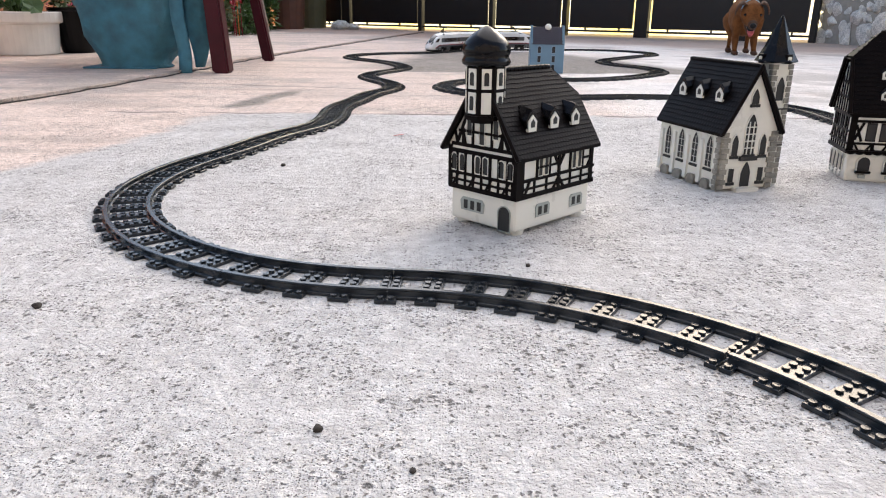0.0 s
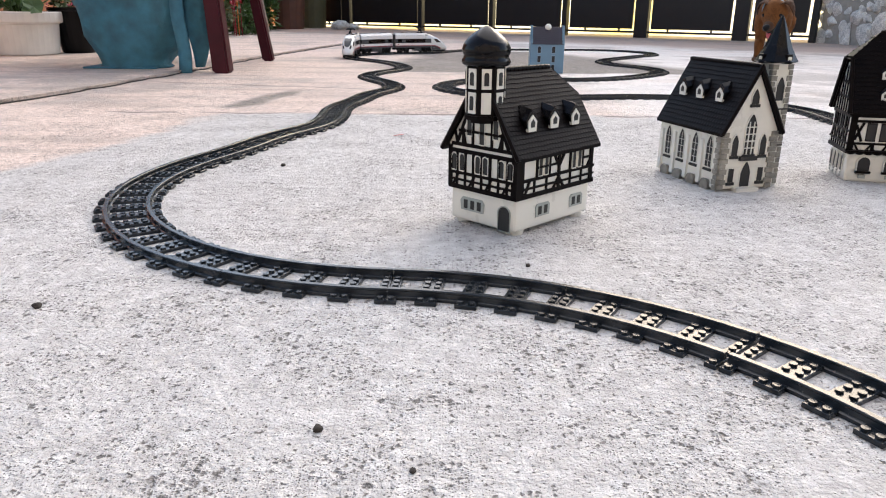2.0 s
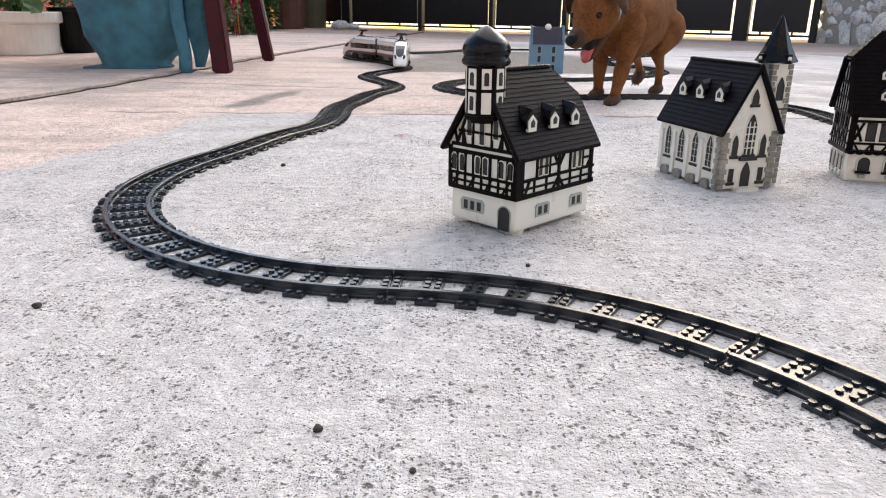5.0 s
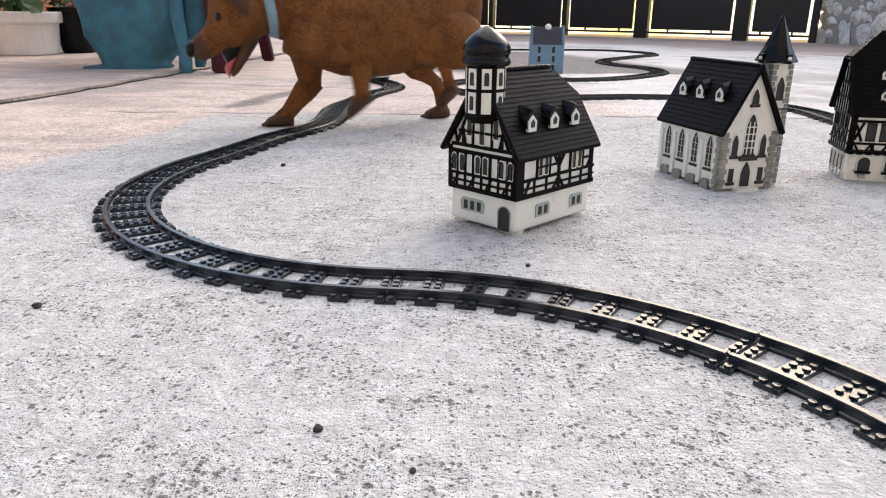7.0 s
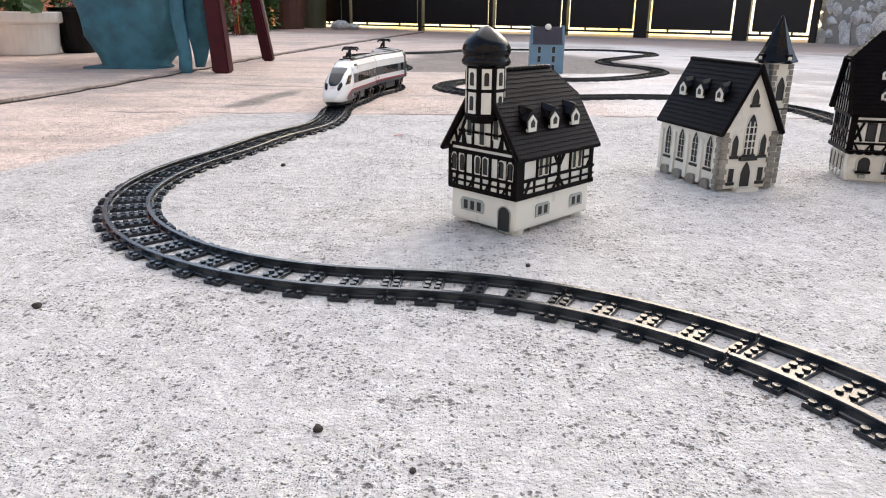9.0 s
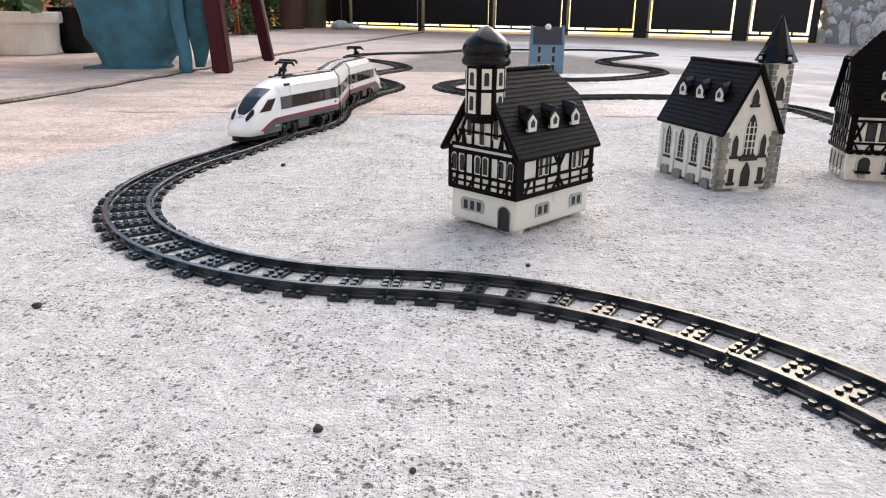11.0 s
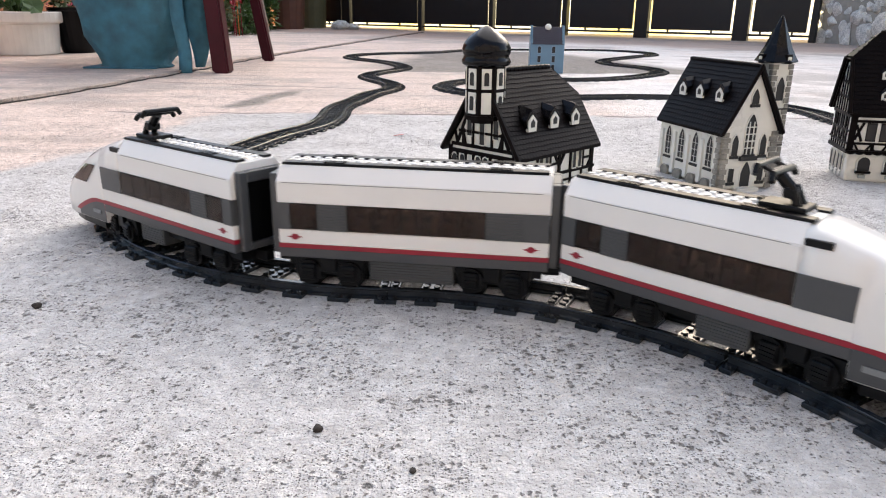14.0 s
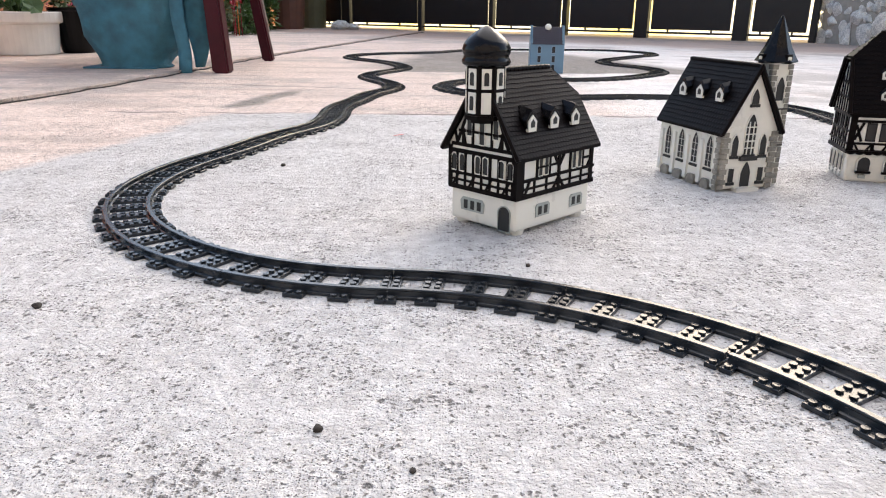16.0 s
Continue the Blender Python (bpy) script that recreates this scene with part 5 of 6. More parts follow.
def side_band(ob, spans):
    """Window band pieces along both sides: kind, start, end."""
    for s in (-1, 1):
        for kind, x0, x1 in spans:
            y = s * 0.0246
            if kind == "pane":
                n = max(1, round((x1 - x0) / 0.02))
                w = (x1 - x0) / n
                for i in range(n):
                    single("window_pane", ob, M_PANE, x0 + i * w + 0.0004, x0 + (i + 1) * w - 0.0004, y - 0.0006, y + 0.0006, 0.0508, 0.0687, label="smoked brown window pane")
                bm = bmesh.new()
                for i in range(n + 1):
                    xm = min(max(x0 + i * w, x0 + 0.0006), x1 - 0.0006)
                    box(bm, xm - 0.0006, xm + 0.0006, y - s * 0.0009 - 0.0004, y - s * 0.0009 + 0.0004, 0.0503, 0.0692)
                for z0 in (0.0503, 0.0682):
                    box(bm, x0, x1, y - s * 0.0009 - 0.0004, y - s * 0.0009 + 0.0004, z0, z0 + 0.001)
                part("window_frame", bm, M_BLACK, ob)
            elif kind == "grille":
                bm = bmesh.new()
                box(bm, x0, x1, y - 0.0004, y + 0.0004, 0.0503, 0.0692)
                for k in range(9):
                    box(bm, x0 + 0.0005, x1 - 0.0005, y - 0.0009, y + 0.0009, 0.0512 + k * 0.002, 0.0523 + k * 0.002)
                part("grille", bm, M_DGREY, ob, "grey ribbed grille brick")
            else:
                single("side_panel", ob, M_DGREY, x0, x1, y - 0.0006, y + 0.0006, 0.0503, 0.0692)


def emblem(ob, x):
    """A small red oval badge with two bars, low on the side."""
    for s in (-1, 1):
        bm = bmesh.new()
        y = s * 0.02485
        for k, (w, h) in enumerate(((0.0028, 0.0023), (0.0056, 0.0007))):
            pts = [(x + w * math.cos(a), 0.0449 + h * math.sin(a)) for a in (math.pi * i / 8 for i in range(16))]
            vs = [bm.verts.new((px, y + s * 0.0001 * k, pz)) for px, pz in pts]
            bm.faces.new(vs)
        bmesh.ops.recalc_face_normals(bm, faces=bm.faces)
        part("emblem", bm, M_RED, ob, "red oval badge")


def stud(bm, x, y, z, r=0.0024, h=0.0017, n=10):
    prism(bm, [(x + r * math.cos(a), y + r * math.sin(a)) for a in (2 * math.pi * i / n for i in range(n))], z, z + h)


def roof_strip(ob, x0, x1):
    for s in (-1, 1):
        single("roof_tile", ob, M_BLACK, x0, x1, s * 0.012 - 0.0039, s * 0.012 + 0.0039, 0.0944, 0.0965, bevel=0.0004, label="dark roof plate")
        for xm in (x0 + 0.03, x1 - 0.04):
            bm = bmesh.new()
            for k in range(4):
                box(bm, xm, xm + 0.015, s * 0.012 - 0.003 + k * 0.0018, s * 0.012 - 0.002 + k * 0.0018, 0.0962, 0.0972)
            part("vent", bm, M_BLACK, ob)
    bm = bmesh.new()
    box(bm, x0, x1, -0.008, 0.008, 0.0943, 0.0952)
    x = x0 + 0.004
    while x < x1 - 0.002:
        for y in (-0.004, 0.004):
            stud(bm, x, y, 0.0951)
        x += 0.008
    part("studded_plate", bm, M_WHITE, ob, "white plate with round studs")


def hull(ob, x0, x1, end=None):
    """The shell above and below the windows, with a floor and added seat blocks between."""
    end = end or x1
    for name, profile, stop in (("roof_shell", ((0.0245, 0.069), *BODY[1:5], (-0.0245, 0.069)), end), ("lower_shell", ((0.0245, 0.0395), (0.0245, 0.0504), (-0.0245, 0.0504), (-0.0245, 0.0395)), x1)):
        bm = bmesh.new()
        extrude_x(bm, profile, x0, stop)
        bmesh.ops.bevel(bm, geom=list(bm.edges), offset=0.0006, segments=2, affect="EDGES")
        part(name, bm, M_WHITE, ob, "glossy white plastic shell")
    for xa in (x0, end - 0.004):
        single("bulkhead", ob, M_DGREY, xa + 0.0002, xa + 0.0038, -0.0238, 0.0238, 0.0502, 0.0692)
    single("floor_plate", ob, M_DGREY, x0 + 0.004, end - 0.004, -0.0235, 0.0235, 0.0502, 0.0512)
    # seat blocks added to break the light through the windows into specks
    x = x0 + 0.016
    while x < end - 0.02:
        for s in (-1, 1):
            bm = bmesh.new()
            box(bm, x, x + 0.007, s * 0.012 - 0.007, s * 0.012 + 0.007, 0.0511, 0.0555, 0.0006)
            box(bm, x, x + 0.0022, s * 0.012 - 0.007, s * 0.012 + 0.007, 0.055, 0.0632, 0.0006)
            part("seat", bm, M_SEAT, ob, "brown plastic seat block, added to break up light through the windows")
        x += 0.0162
    for s in (-1, 1):
        single("seam", ob, M_DGREY, x0 + 0.004, end - 0.006, s * 0.02452 - 0.0001, s * 0.02452 + 0.0001, 0.0835, 0.0838)
    single("stripe", ob, M_RED, x0, x1, -0.0247, 0.0247, 0.0365, 0.0396, label="red stripe")
    single("skirt", ob, M_DGREY, x0, x1, -0.0246, 0.0246, 0.0296, 0.0366, bevel=0.0004, label="dark grey skirt")
    single("underframe", ob, M_BLACK, x0 + 0.004, x1 - 0.004, -0.0165, 0.0165, 0.0215, 0.03)


def equipment(ob, x0, x1):
    bm = bmesh.new()
    box(bm, x0, x1, -0.0218, 0.0218, 0.0145, 0.03, 0.0005)
    e = part("equipment_box", bm, M_DGREY, ob, "ribbed grey equipment box")
    for s in (-1, 1):
        for k in range(7):
            single("slat", e, M_DGREY, x0 + 0.001, x1 - 0.001, s * 0.022 - 0.0005, s * 0.022 + 0.0005, 0.0155 + k * 0.002, 0.0166 + k * 0.002)


def gangway(ob, x, d):
    bm = bmesh.new()
    for y0, y1, z0, z1 in ((-0.0205, -0.0135, 0.031, 0.089), (0.0135, 0.0205, 0.031, 0.089), (-0.0135, 0.0135, 0.081, 0.089), (-0.0135, 0.0135, 0.031, 0.036)):
        box(bm, min(x, x + d * 0.006), max(x, x + d * 0.006), y0, y1, z0, z1, 0.0006)
    part("gangway_frame", bm, M_DGREY, ob)
    single("end_door", ob, M_BLACK, min(x, x + d * 0.002), max(x, x + d * 0.002), -0.0135, 0.0135, 0.036, 0.081)
    bm = bmesh.new()
    box(bm, min(x - d * 0.004, x + d * 0.0085), max(x - d * 0.004, x + d * 0.0085), -0.004, 0.004, 0.02, 0.0285, 0.0006)
    part("coupling", bm, M_BLACK, ob)


CAB = ((0.0215, 0.0944, 0.0245), (0.03, 0.0927, 0.0245), (0.042, 0.0896, 0.0245), (0.0528, 0.0861, 0.0245), (0.0534, 0.0859, 0.0245), (0.06, 0.0834, 0.0245), (0.072, 0.0787, 0.0243), (0.088, 0.0714, 0.024), (0.101, 0.0627, 0.0238), (0.113, 0.0535, 0.0228),
       (0.123, 0.0448, 0.021), (0.131, 0.0373, 0.0175), (0.137, 0.0312, 0.013), (0.1405, 0.0272, 0.0082))


def cab(ob):
    bm = bmesh.new()
    loops = []
    for x, top, w in CAB:
        low = 0.037 if x < 0.053 else 0.019 if x < 0.13 else 0.019 + (x - 0.13) * 0.2
        half = [(w * 0.97, low), (w, low + (top - low) * 0.3), (w * 0.99, low + (top - low) * 0.6), (w * 0.93, low + (top - low) * 0.82), (w * 0.8, low + (top - low) * 0.95), (w * 0.62, top), (0.0, top + 0.0006)]
        ring = half + [(-y, z) for y, z in half[-2::-1]]
        loops.append([bm.verts.new((x, y, z)) for y, z in ring])
    n = len(loops[0])
    for a, b in zip(loops, loops[1:]):
        for i in range(n):
            bm.faces.new((a[i], b[i], b[(i + 1) % n], a[(i + 1) % n]))
    bm.faces.new(loops[0])
    bm.faces.new(loops[-1][::-1])
    bmesh.ops.recalc_face_normals(bm, faces=bm.faces)
    shell = part("cab", bm, M_WHITE, ob, "glossy white sloping nose", smooth=True)
    xs, tops, ws = [c[0] for c in CAB], [c[1] for c in CAB], [c[2] for c in CAB]

    def top(x, y=0.0):
        w, t = np.interp(x, xs, ws), np.interp(x, xs, tops)
        r = abs(y) / w
        low = 0.0235
        h = np.interp(r, (0, 0.62, 0.8, 0.93, 0.99), (t + 0.0006, t, low + (t - low) * 0.95, low + (t - low) * 0.82, low + (t - low) * 0.6))
        return float(h)

    def side_y(x, z):
        """Half width of the shell at height z."""
        w, t = float(np.interp(x, xs, ws)), float(np.interp(x, xs, tops))
        f = (z - 0.0235) / (t - 0.0235)
        return w * float(np.interp(f, (0, 0.3, 0.6, 0.82, 0.95, 1.0), (0.97, 1.0, 0.99, 0.93, 0.8, 0.62)))

    def side_patch(name, m, s, x0, x1, low, high, lift, label="", lean=0.0, cols=12, rows=5):
        """A thin skin on the shell's side between two edges, given as heights over x."""
        bm = bmesh.new()
        grid = []
        for i in range(cols + 1):
            col = []
            for j in range(rows + 1):
                g = j / rows
                x = x0 + (x1 - x0) * i / cols - lean * g * (1 + 0.43 * i / cols)
                z = low(x0 + (x1 - x0) * i / cols) * (1 - g) + high(x0 + (x1 - x0) * i / cols) * g
                col.append(bm.verts.new((x, s * (side_y(x, z) + lift), z)))
            grid.append(col)
        for p, q in zip(grid, grid[1:]):
            for j in range(rows):
                bm.faces.new((p[j], q[j], q[j + 1], p[j + 1]))
        bmesh.ops.recalc_face_normals(bm, faces=bm.faces)
        part(name, bm, m, ob, label)

    # windscreen, rounded at the lower end
    bm = bmesh.new()
    grid = []
    rows, cols = 16, 8
    for i in range(rows + 1):
        f = i / rows
        x = 0.0645 + f * 0.0545
        half = 0.0164 - 0.0042 * f
        if f > 0.75:
            half *= math.sqrt(max(0.0, 1 - ((f - 0.75) / 0.25) ** 2 * 0.85))
        if f < 0.08:
            half *= 0.93 + 0.07 * f / 0.08
        grid.append([bm.verts.new((x, half * (2 * j / cols - 1), top(x, half * (2 * j / cols - 1)) + 0.0006)) for j in range(cols + 1)])
    for a, b in zip(grid, grid[1:]):
        for j in range(cols):
            bm.faces.new((a[j], b[j], b[j + 1], a[j + 1]))
    part("windscreen", bm, M_GLASSDARK, ob, "dark glossy windscreen", smooth=True)
    for s in (-1, 1):
        # headlight slot, laid over the curve of the shell
        bm = bmesh.new()
        strip = []
        for i in range(13):
            f = i / 12
            x = 0.1105 + 0.0165 * f
            yc, half = s * (0.0165 - 0.0042 * f), 0.0034 * math.sqrt(max(0.04, 1 - (2 * f - 1) ** 4))
            strip.append([bm.verts.new((x + 0.001 * u, yc + half * u, top(x + 0.001 * u, yc + half * u) + 0.0011)) for u in (-1, -0.5, 0, 0.5, 1)])
        for a, b in zip(strip, strip[1:]):
            for k in range(4):
                bm.faces.new((a[k], b[k], b[k + 1], a[k + 1]))
        part("headlight", bm, M_BLACK, ob, "dark slanted headlight slot")
        side_patch("cab_window", M_TINT, s, 0.0795, 0.106, lambda x: 0.0518, lambda x: 0.0692 - (x - 0.079) * 0.05, 0.0005, "smoked brown window pane", lean=0.0165)

        def sweep(x):
            return 0.0396 - 0.0152 * max(0.0, (x - 0.066) / 0.041) ** 1.5
        side_patch("stripe", M_RED, s, 0.0535, 0.1065, lambda x: 0.0238, sweep, 0.0003)
        side_patch("lower_panel", M_DGREY, s, 0.0535, 0.1, lambda x: 0.0196, lambda x: max(0.0238, sweep(x + 0.0035) - 0.0028), 0.0006, "grey lower panel")
        single("step_plate", ob, M_BRICKLIGHT, 0.06, 0.073, min(s * 0.0243, s * 0.0254), max(s * 0.0243, s * 0.0254), 0.0262, 0.0295)
        single("corner_lamp", ob, M_BLACK, 0.022, 0.036, min(s * 0.0195, s * 0.0229), max(s * 0.0195, s * 0.0229), 0.084, 0.088, bevel=0.0004)
    bm = bmesh.new()
    for x, y0, y1 in ((0.1225, -0.006, -0.0028), (0.1225, 0.0028, 0.006), (0.1237, -0.0022, 0.0022), (0.1213, -0.0022, 0.0022)):
        vs = [bm.verts.new((px, py, top(px, py) + 0.0004)) for px, py in ((x - 0.0004, y0), (x + 0.0004, y0), (x + 0.0004, y1), (x - 0.0004, y1))]
        bm.faces.new(vs)
    part("emblem", bm, M_RED, ob, "small red badge")
    bm = bmesh.new()
    outline = [(0.06, -0.0225), (0.1, -0.021), (0.12, -0.017), (0.131, -0.011), (0.1355, -0.005), (0.1355, 0.005), (0.131, 0.011), (0.12, 0.017), (0.1, 0.021), (0.06, 0.0225)]
    prism(bm, outline, 0.0125, 0.0192)
    part("bumper", bm, M_BLACK, ob, "black bumper under the nose")


def pantograph(ob, x):
    p = single("pantograph", ob, M_BLACK, x - 0.012, x + 0.014, -0.009, 0.009, 0.0962, 0.0995, bevel=0.0006, label="raised black pantograph")
    bm = bmesh.new()
    for s in (-1, 1):
        rod(bm, (x + 0.008, s * 0.004, 0.0985), (x + 0.003, s * 0.003, 0.109), 0.0024)
    rod(bm, (x + 0.004, 0, 0.105), (x - 0.007, 0, 0.116), 0.0036)
    box(bm, x - 0.001, x + 0.006, -0.0055, 0.0055, 0.1025, 0.1085, 0.001)
    part("arm", bm, M_BLACK, p)
    bm = bmesh.new()
    for dx, dz in ((-0.013, 0.1195), (-0.004, 0.1165)):
        rod(bm, (x + dx, -0.0142, dz), (x + dx, 0.0142, dz), 0.0019)
        for s in (-1, 1):
            rod(bm, (x + dx, s * 0.0142, dz), (x + dx + 0.001, s * 0.0172, dz - 0.004), 0.0019)
    for s in (-1, 1):
        rod(bm, (x - 0.013, s * 0.009, 0.1195), (x - 0.003, s * 0.009, 0.1155), 0.0014)
    rod(bm, (x - 0.007, -0.009, 0.1165), (x - 0.007, 0.009, 0.1165), 0.0014)
    part("contact_bar", bm, M_BLACK, p)


def engine():
    ob = empty("train_engine", Matrix(), "white streamlined toy engine, red stripe, raised pantograph, on the track", "train engine", "cars of the toy train")
    moving = []
    hull(ob, -0.1275, 0.0535, 0.022)
    cab(ob)
    side_band(ob, (("panel", 0.022, 0.052), ("pane", -0.078, 0.022), ("grille", -0.097, -0.078), ("pane", -0.117, -0.097), ("panel", -0.127, -0.117)))
    emblem(ob, -0.115)
    roof_strip(ob, -0.125, 0.023)
    pantograph(ob, 0.002)
    gangway(ob, -0.1275, -1)
    equipment(ob, -0.03, 0.002)
    for x in (0.031, -0.083):
        bogie(ob, x, moving)
    return ob, moving


def coach():
    ob = empty("train_coach", Matrix(), "white toy passenger coach with smoked windows and red stripe", "train coach", "cars of the toy train")
    moving = []
    hull(ob, -0.095, 0.095)
    side_band(ob, (("panel", 0.077, 0.0945), ("grille", 0.052, 0.077), ("pane", -0.045, 0.052), ("grille", -0.066, -0.045), ("pane", -0.086, -0.066), ("panel", -0.0945, -0.086)))
    emblem(ob, 0.083)
    emblem(ob, -0.083)
    roof_strip(ob, -0.093, 0.093)
    gangway(ob, 0.095, 1)
    gangway(ob, -0.095, -1)
    equipment(ob, -0.03, 0.03)
    for x in (0.06, -0.06):
        bogie(ob, x, moving)
    return ob, moving


# each car with its bogies, its place behind the leading nose, and whether it faces forward
CARS = [(*engine(), 0.1405, 1), (*coach(), 0.381, 1), (*engine(), 0.6215, -1)]


# ---- the dog ----
def loft(bm, rings, n=20):
    """A solid through upright oval rings (x, y, z, half width, half height, lean), along x."""
    loops = []
    for x, y, z, ry, rz, lean in rings:
        loops.append([bm.verts.new((x + lean * rz * math.sin(a), y + ry * math.cos(a), z + rz * math.sin(a))) for a in (2 * math.pi * i / n for i in range(n))])
    for a, b in zip(loops, loops[1:]):
        for i in range(n):
            bm.faces.new((a[i], b[i], b[(i + 1) % n], a[(i + 1) % n]))
    bm.faces.new(loops[0])
    bm.faces.new(loops[-1][::-1])
    bmesh.ops.recalc_face_normals(bm, faces=bm.faces)


def limb(bm, pts, n=14):
    """A round limb through (x, y, z, radius) from top to foot."""
    loops = []
    for i, (x, y, z, r) in enumerate(pts):
        loops.append([bm.verts.new((x + r * 1.3 * math.cos(a), y + r * 1.05 * math.sin(a), z)) for a in (2 * math.pi * k / n for k in range(n))])
    for a, b in zip(loops, loops[1:]):
        for i in range(n):
            bm.faces.new((a[i], b[i], b[(i + 1) % n], a[(i + 1) % n]))
    bm.faces.new(loops[0])
    bm.faces.new(loops[-1][::-1])
    bmesh.ops.recalc_face_normals(bm, faces=bm.faces)


# joint of each leg on the body, and the lengths of its two bones
FRONT, HIND = (0.1, 0.15, 0.078, 0.075), (-0.138, 0.152, 0.068, 0.1)


def dog():
    ob = empty("dog", Matrix(), "small tan short-haired dog with a blue collar, walking", "dog")
    bm = bmesh.new()
    loft(bm, ((-0.208, 0, 0.212, 0.012, 0.016, 0), (-0.203, 0, 0.206, 0.034, 0.045, 0), (-0.188, 0, 0.2, 0.05, 0.064, 0), (-0.15, 0, 0.193, 0.062, 0.077, 0), (-0.1, 0, 0.185, 0.066, 0.083, 0), (-0.05, 0, 0.178, 0.072, 0.088, 0), (0.0, 0, 0.175, 0.075, 0.089, 0),
              (0.05, 0, 0.176, 0.075, 0.086, 0), (0.09, 0, 0.181, 0.071, 0.081, 0.03), (0.125, 0, 0.189, 0.064, 0.075, 0.08), (0.155, 0, 0.198, 0.054, 0.066, 0.14), (0.18, 0, 0.204, 0.046, 0.056, 0.2), (0.205, 0, 0.207, 0.041, 0.05, 0.2), (0.232, 0, 0.208, 0.039, 0.046, 0.2), (0.258, 0, 0.208, 0.034, 0.04, 0.2)), 28)
    for v in bm.verts:
        if v.co.x > 0.05:
            v.co.x = 0.05 + (v.co.x - 0.05) * 0.8
        # a keel along the breast and slack flanks
        low = max(0.0, 0.16 - v.co.z)
        v.co.y *= 1 - 1.6 * low * max(0.0, min(1.0, (v.co.x - 0.02) / 0.1))
        v.co *= 1 + 0.018 * noise.noise(v.co * 22)
    part("body", bm, M_DOG, ob, smooth=True)
    bm = bmesh.new()
    loft(bm, ((0.196, 0, 0.21, 0.03, 0.036, 0), (0.208, 0, 0.214, 0.045, 0.05, 0), (0.228, 0, 0.216, 0.053, 0.055, 0), (0.25, 0, 0.212, 0.051, 0.053, 0), (0.265, 0, 0.205, 0.041, 0.043, 0), (0.276, 0, 0.197, 0.03, 0.031, 0),
              (0.288, 0, 0.191, 0.0245, 0.0245, 0), (0.304, 0, 0.187, 0.021, 0.0205, 0), (0.317, 0, 0.185, 0.0185, 0.0175, 0), (0.325, 0, 0.184, 0.012, 0.011, 0)), 24)
    for v in bm.verts:
        v.co.y *= 1 - 0.12 * max(0.0, (v.co.z - 0.225) / 0.05)
    head = part("head", bm, M_DOG, ob, smooth=True)
    bm = bmesh.new()
    loft(bm, ((0.296, 0, 0.189, 0.0195, 0.019, 0), (0.305, 0, 0.1875, 0.0218, 0.0212, 0), (0.317, 0, 0.1855, 0.0192, 0.0182, 0), (0.326, 0, 0.1845, 0.0122, 0.0112, 0)), 18)
    part("muzzle", bm, M_DOGDARK, head, "dark brown muzzle", smooth=True)
    bm = bmesh.new()
    loft(bm, ((0.312, 0, 0.193, 0.009, 0.007, 0), (0.322, 0, 0.192, 0.0145, 0.0115, 0), (0.331, 0, 0.189, 0.0135, 0.0105, 0), (0.336, 0, 0.187, 0.007, 0.006, 0)), 14)
    part("nose", bm, M_BLACK, head, "black nose", smooth=True)
    bm = bmesh.new()
    loft(bm, ((0.226, 0, 0.182, 0.034, 0.026, 0), (0.244, 0, 0.166, 0.03, 0.02, 0), (0.262, 0, 0.15, 0.0225, 0.014, 0), (0.277, 0, 0.138, 0.017, 0.0105, 0), (0.288, 0, 0.131, 0.01, 0.006, 0)), 16)
    part("jaw", bm, M_DOGDARK, head, "dark lower jaw", smooth=True)
    bm = bmesh.new()
    loft(bm, ((0.244, 0, 0.174, 0.022, 0.014, 0), (0.262, 0, 0.167, 0.021, 0.017, 0), (0.277, 0, 0.161, 0.0175, 0.019, 0), (0.286, 0, 0.158, 0.011, 0.014, 0)), 14)
    part("mouth", bm, M_BLACK, head, "dark open mouth", smooth=True)
    bm = bmesh.new()
    loft(bm, ((0.256, 0, 0.165, 0.011, 0.006, 0), (0.272, 0, 0.154, 0.0155, 0.006, 0), (0.286, 0, 0.144, 0.0155, 0.007, 0), (0.294, 0, 0.134, 0.0105, 0.009, 0)), 12)
    part("tongue", bm, M_TONGUE, head, "pink tongue", smooth=True)
    for s in (-1, 1):
        bm = bmesh.new()
        bmesh.ops.create_uvsphere(bm, u_segments=12, v_segments=8, radius=0.0068, matrix=Matrix.Translation((0.2662, s * 0.0335, 0.2195)))
        part("eye", bm, M_EYE, head, "dark glossy eye", smooth=True)
        # a thin ear, raised at its root and folded over to the side
        bm = bmesh.new()
        rows = ((0.252, 0.026, 0.258, 0.205, 0.03, 0.256), (0.252, 0.042, 0.266, 0.2, 0.044, 0.266), (0.25, 0.058, 0.258, 0.204, 0.06, 0.257), (0.247, 0.068, 0.24, 0.212, 0.07, 0.238), (0.24, 0.073, 0.222, 0.22, 0.074, 0.221), (0.232, 0.074, 0.208, 0.229, 0.0745, 0.208))
        prev = None
        for xa, ya, za, xb, yb, zb in rows:
            a, b = Vector((xa, s * ya, za)), Vector((xb, s * yb, zb))
            mid = (a + b) / 2 + Vector((0, s * 0.003, 0.002))
            inn_ = Vector((0, -s * 0.004, -0.0035))
            cur = [bm.verts.new(q) for q in (a, mid, b, b + inn_ * 0.7, mid + inn_, a + inn_ * 0.7)]
            if prev:
                for k in range(6):
                    bm.faces.new((prev[k], prev[(k + 1) % 6], cur[(k + 1) % 6], cur[k]))
            else:
                bm.faces.new(cur)
            prev = cur
        bm.faces.new(prev[::-1])
        bmesh.ops.recalc_face_normals(bm, faces=bm.faces)
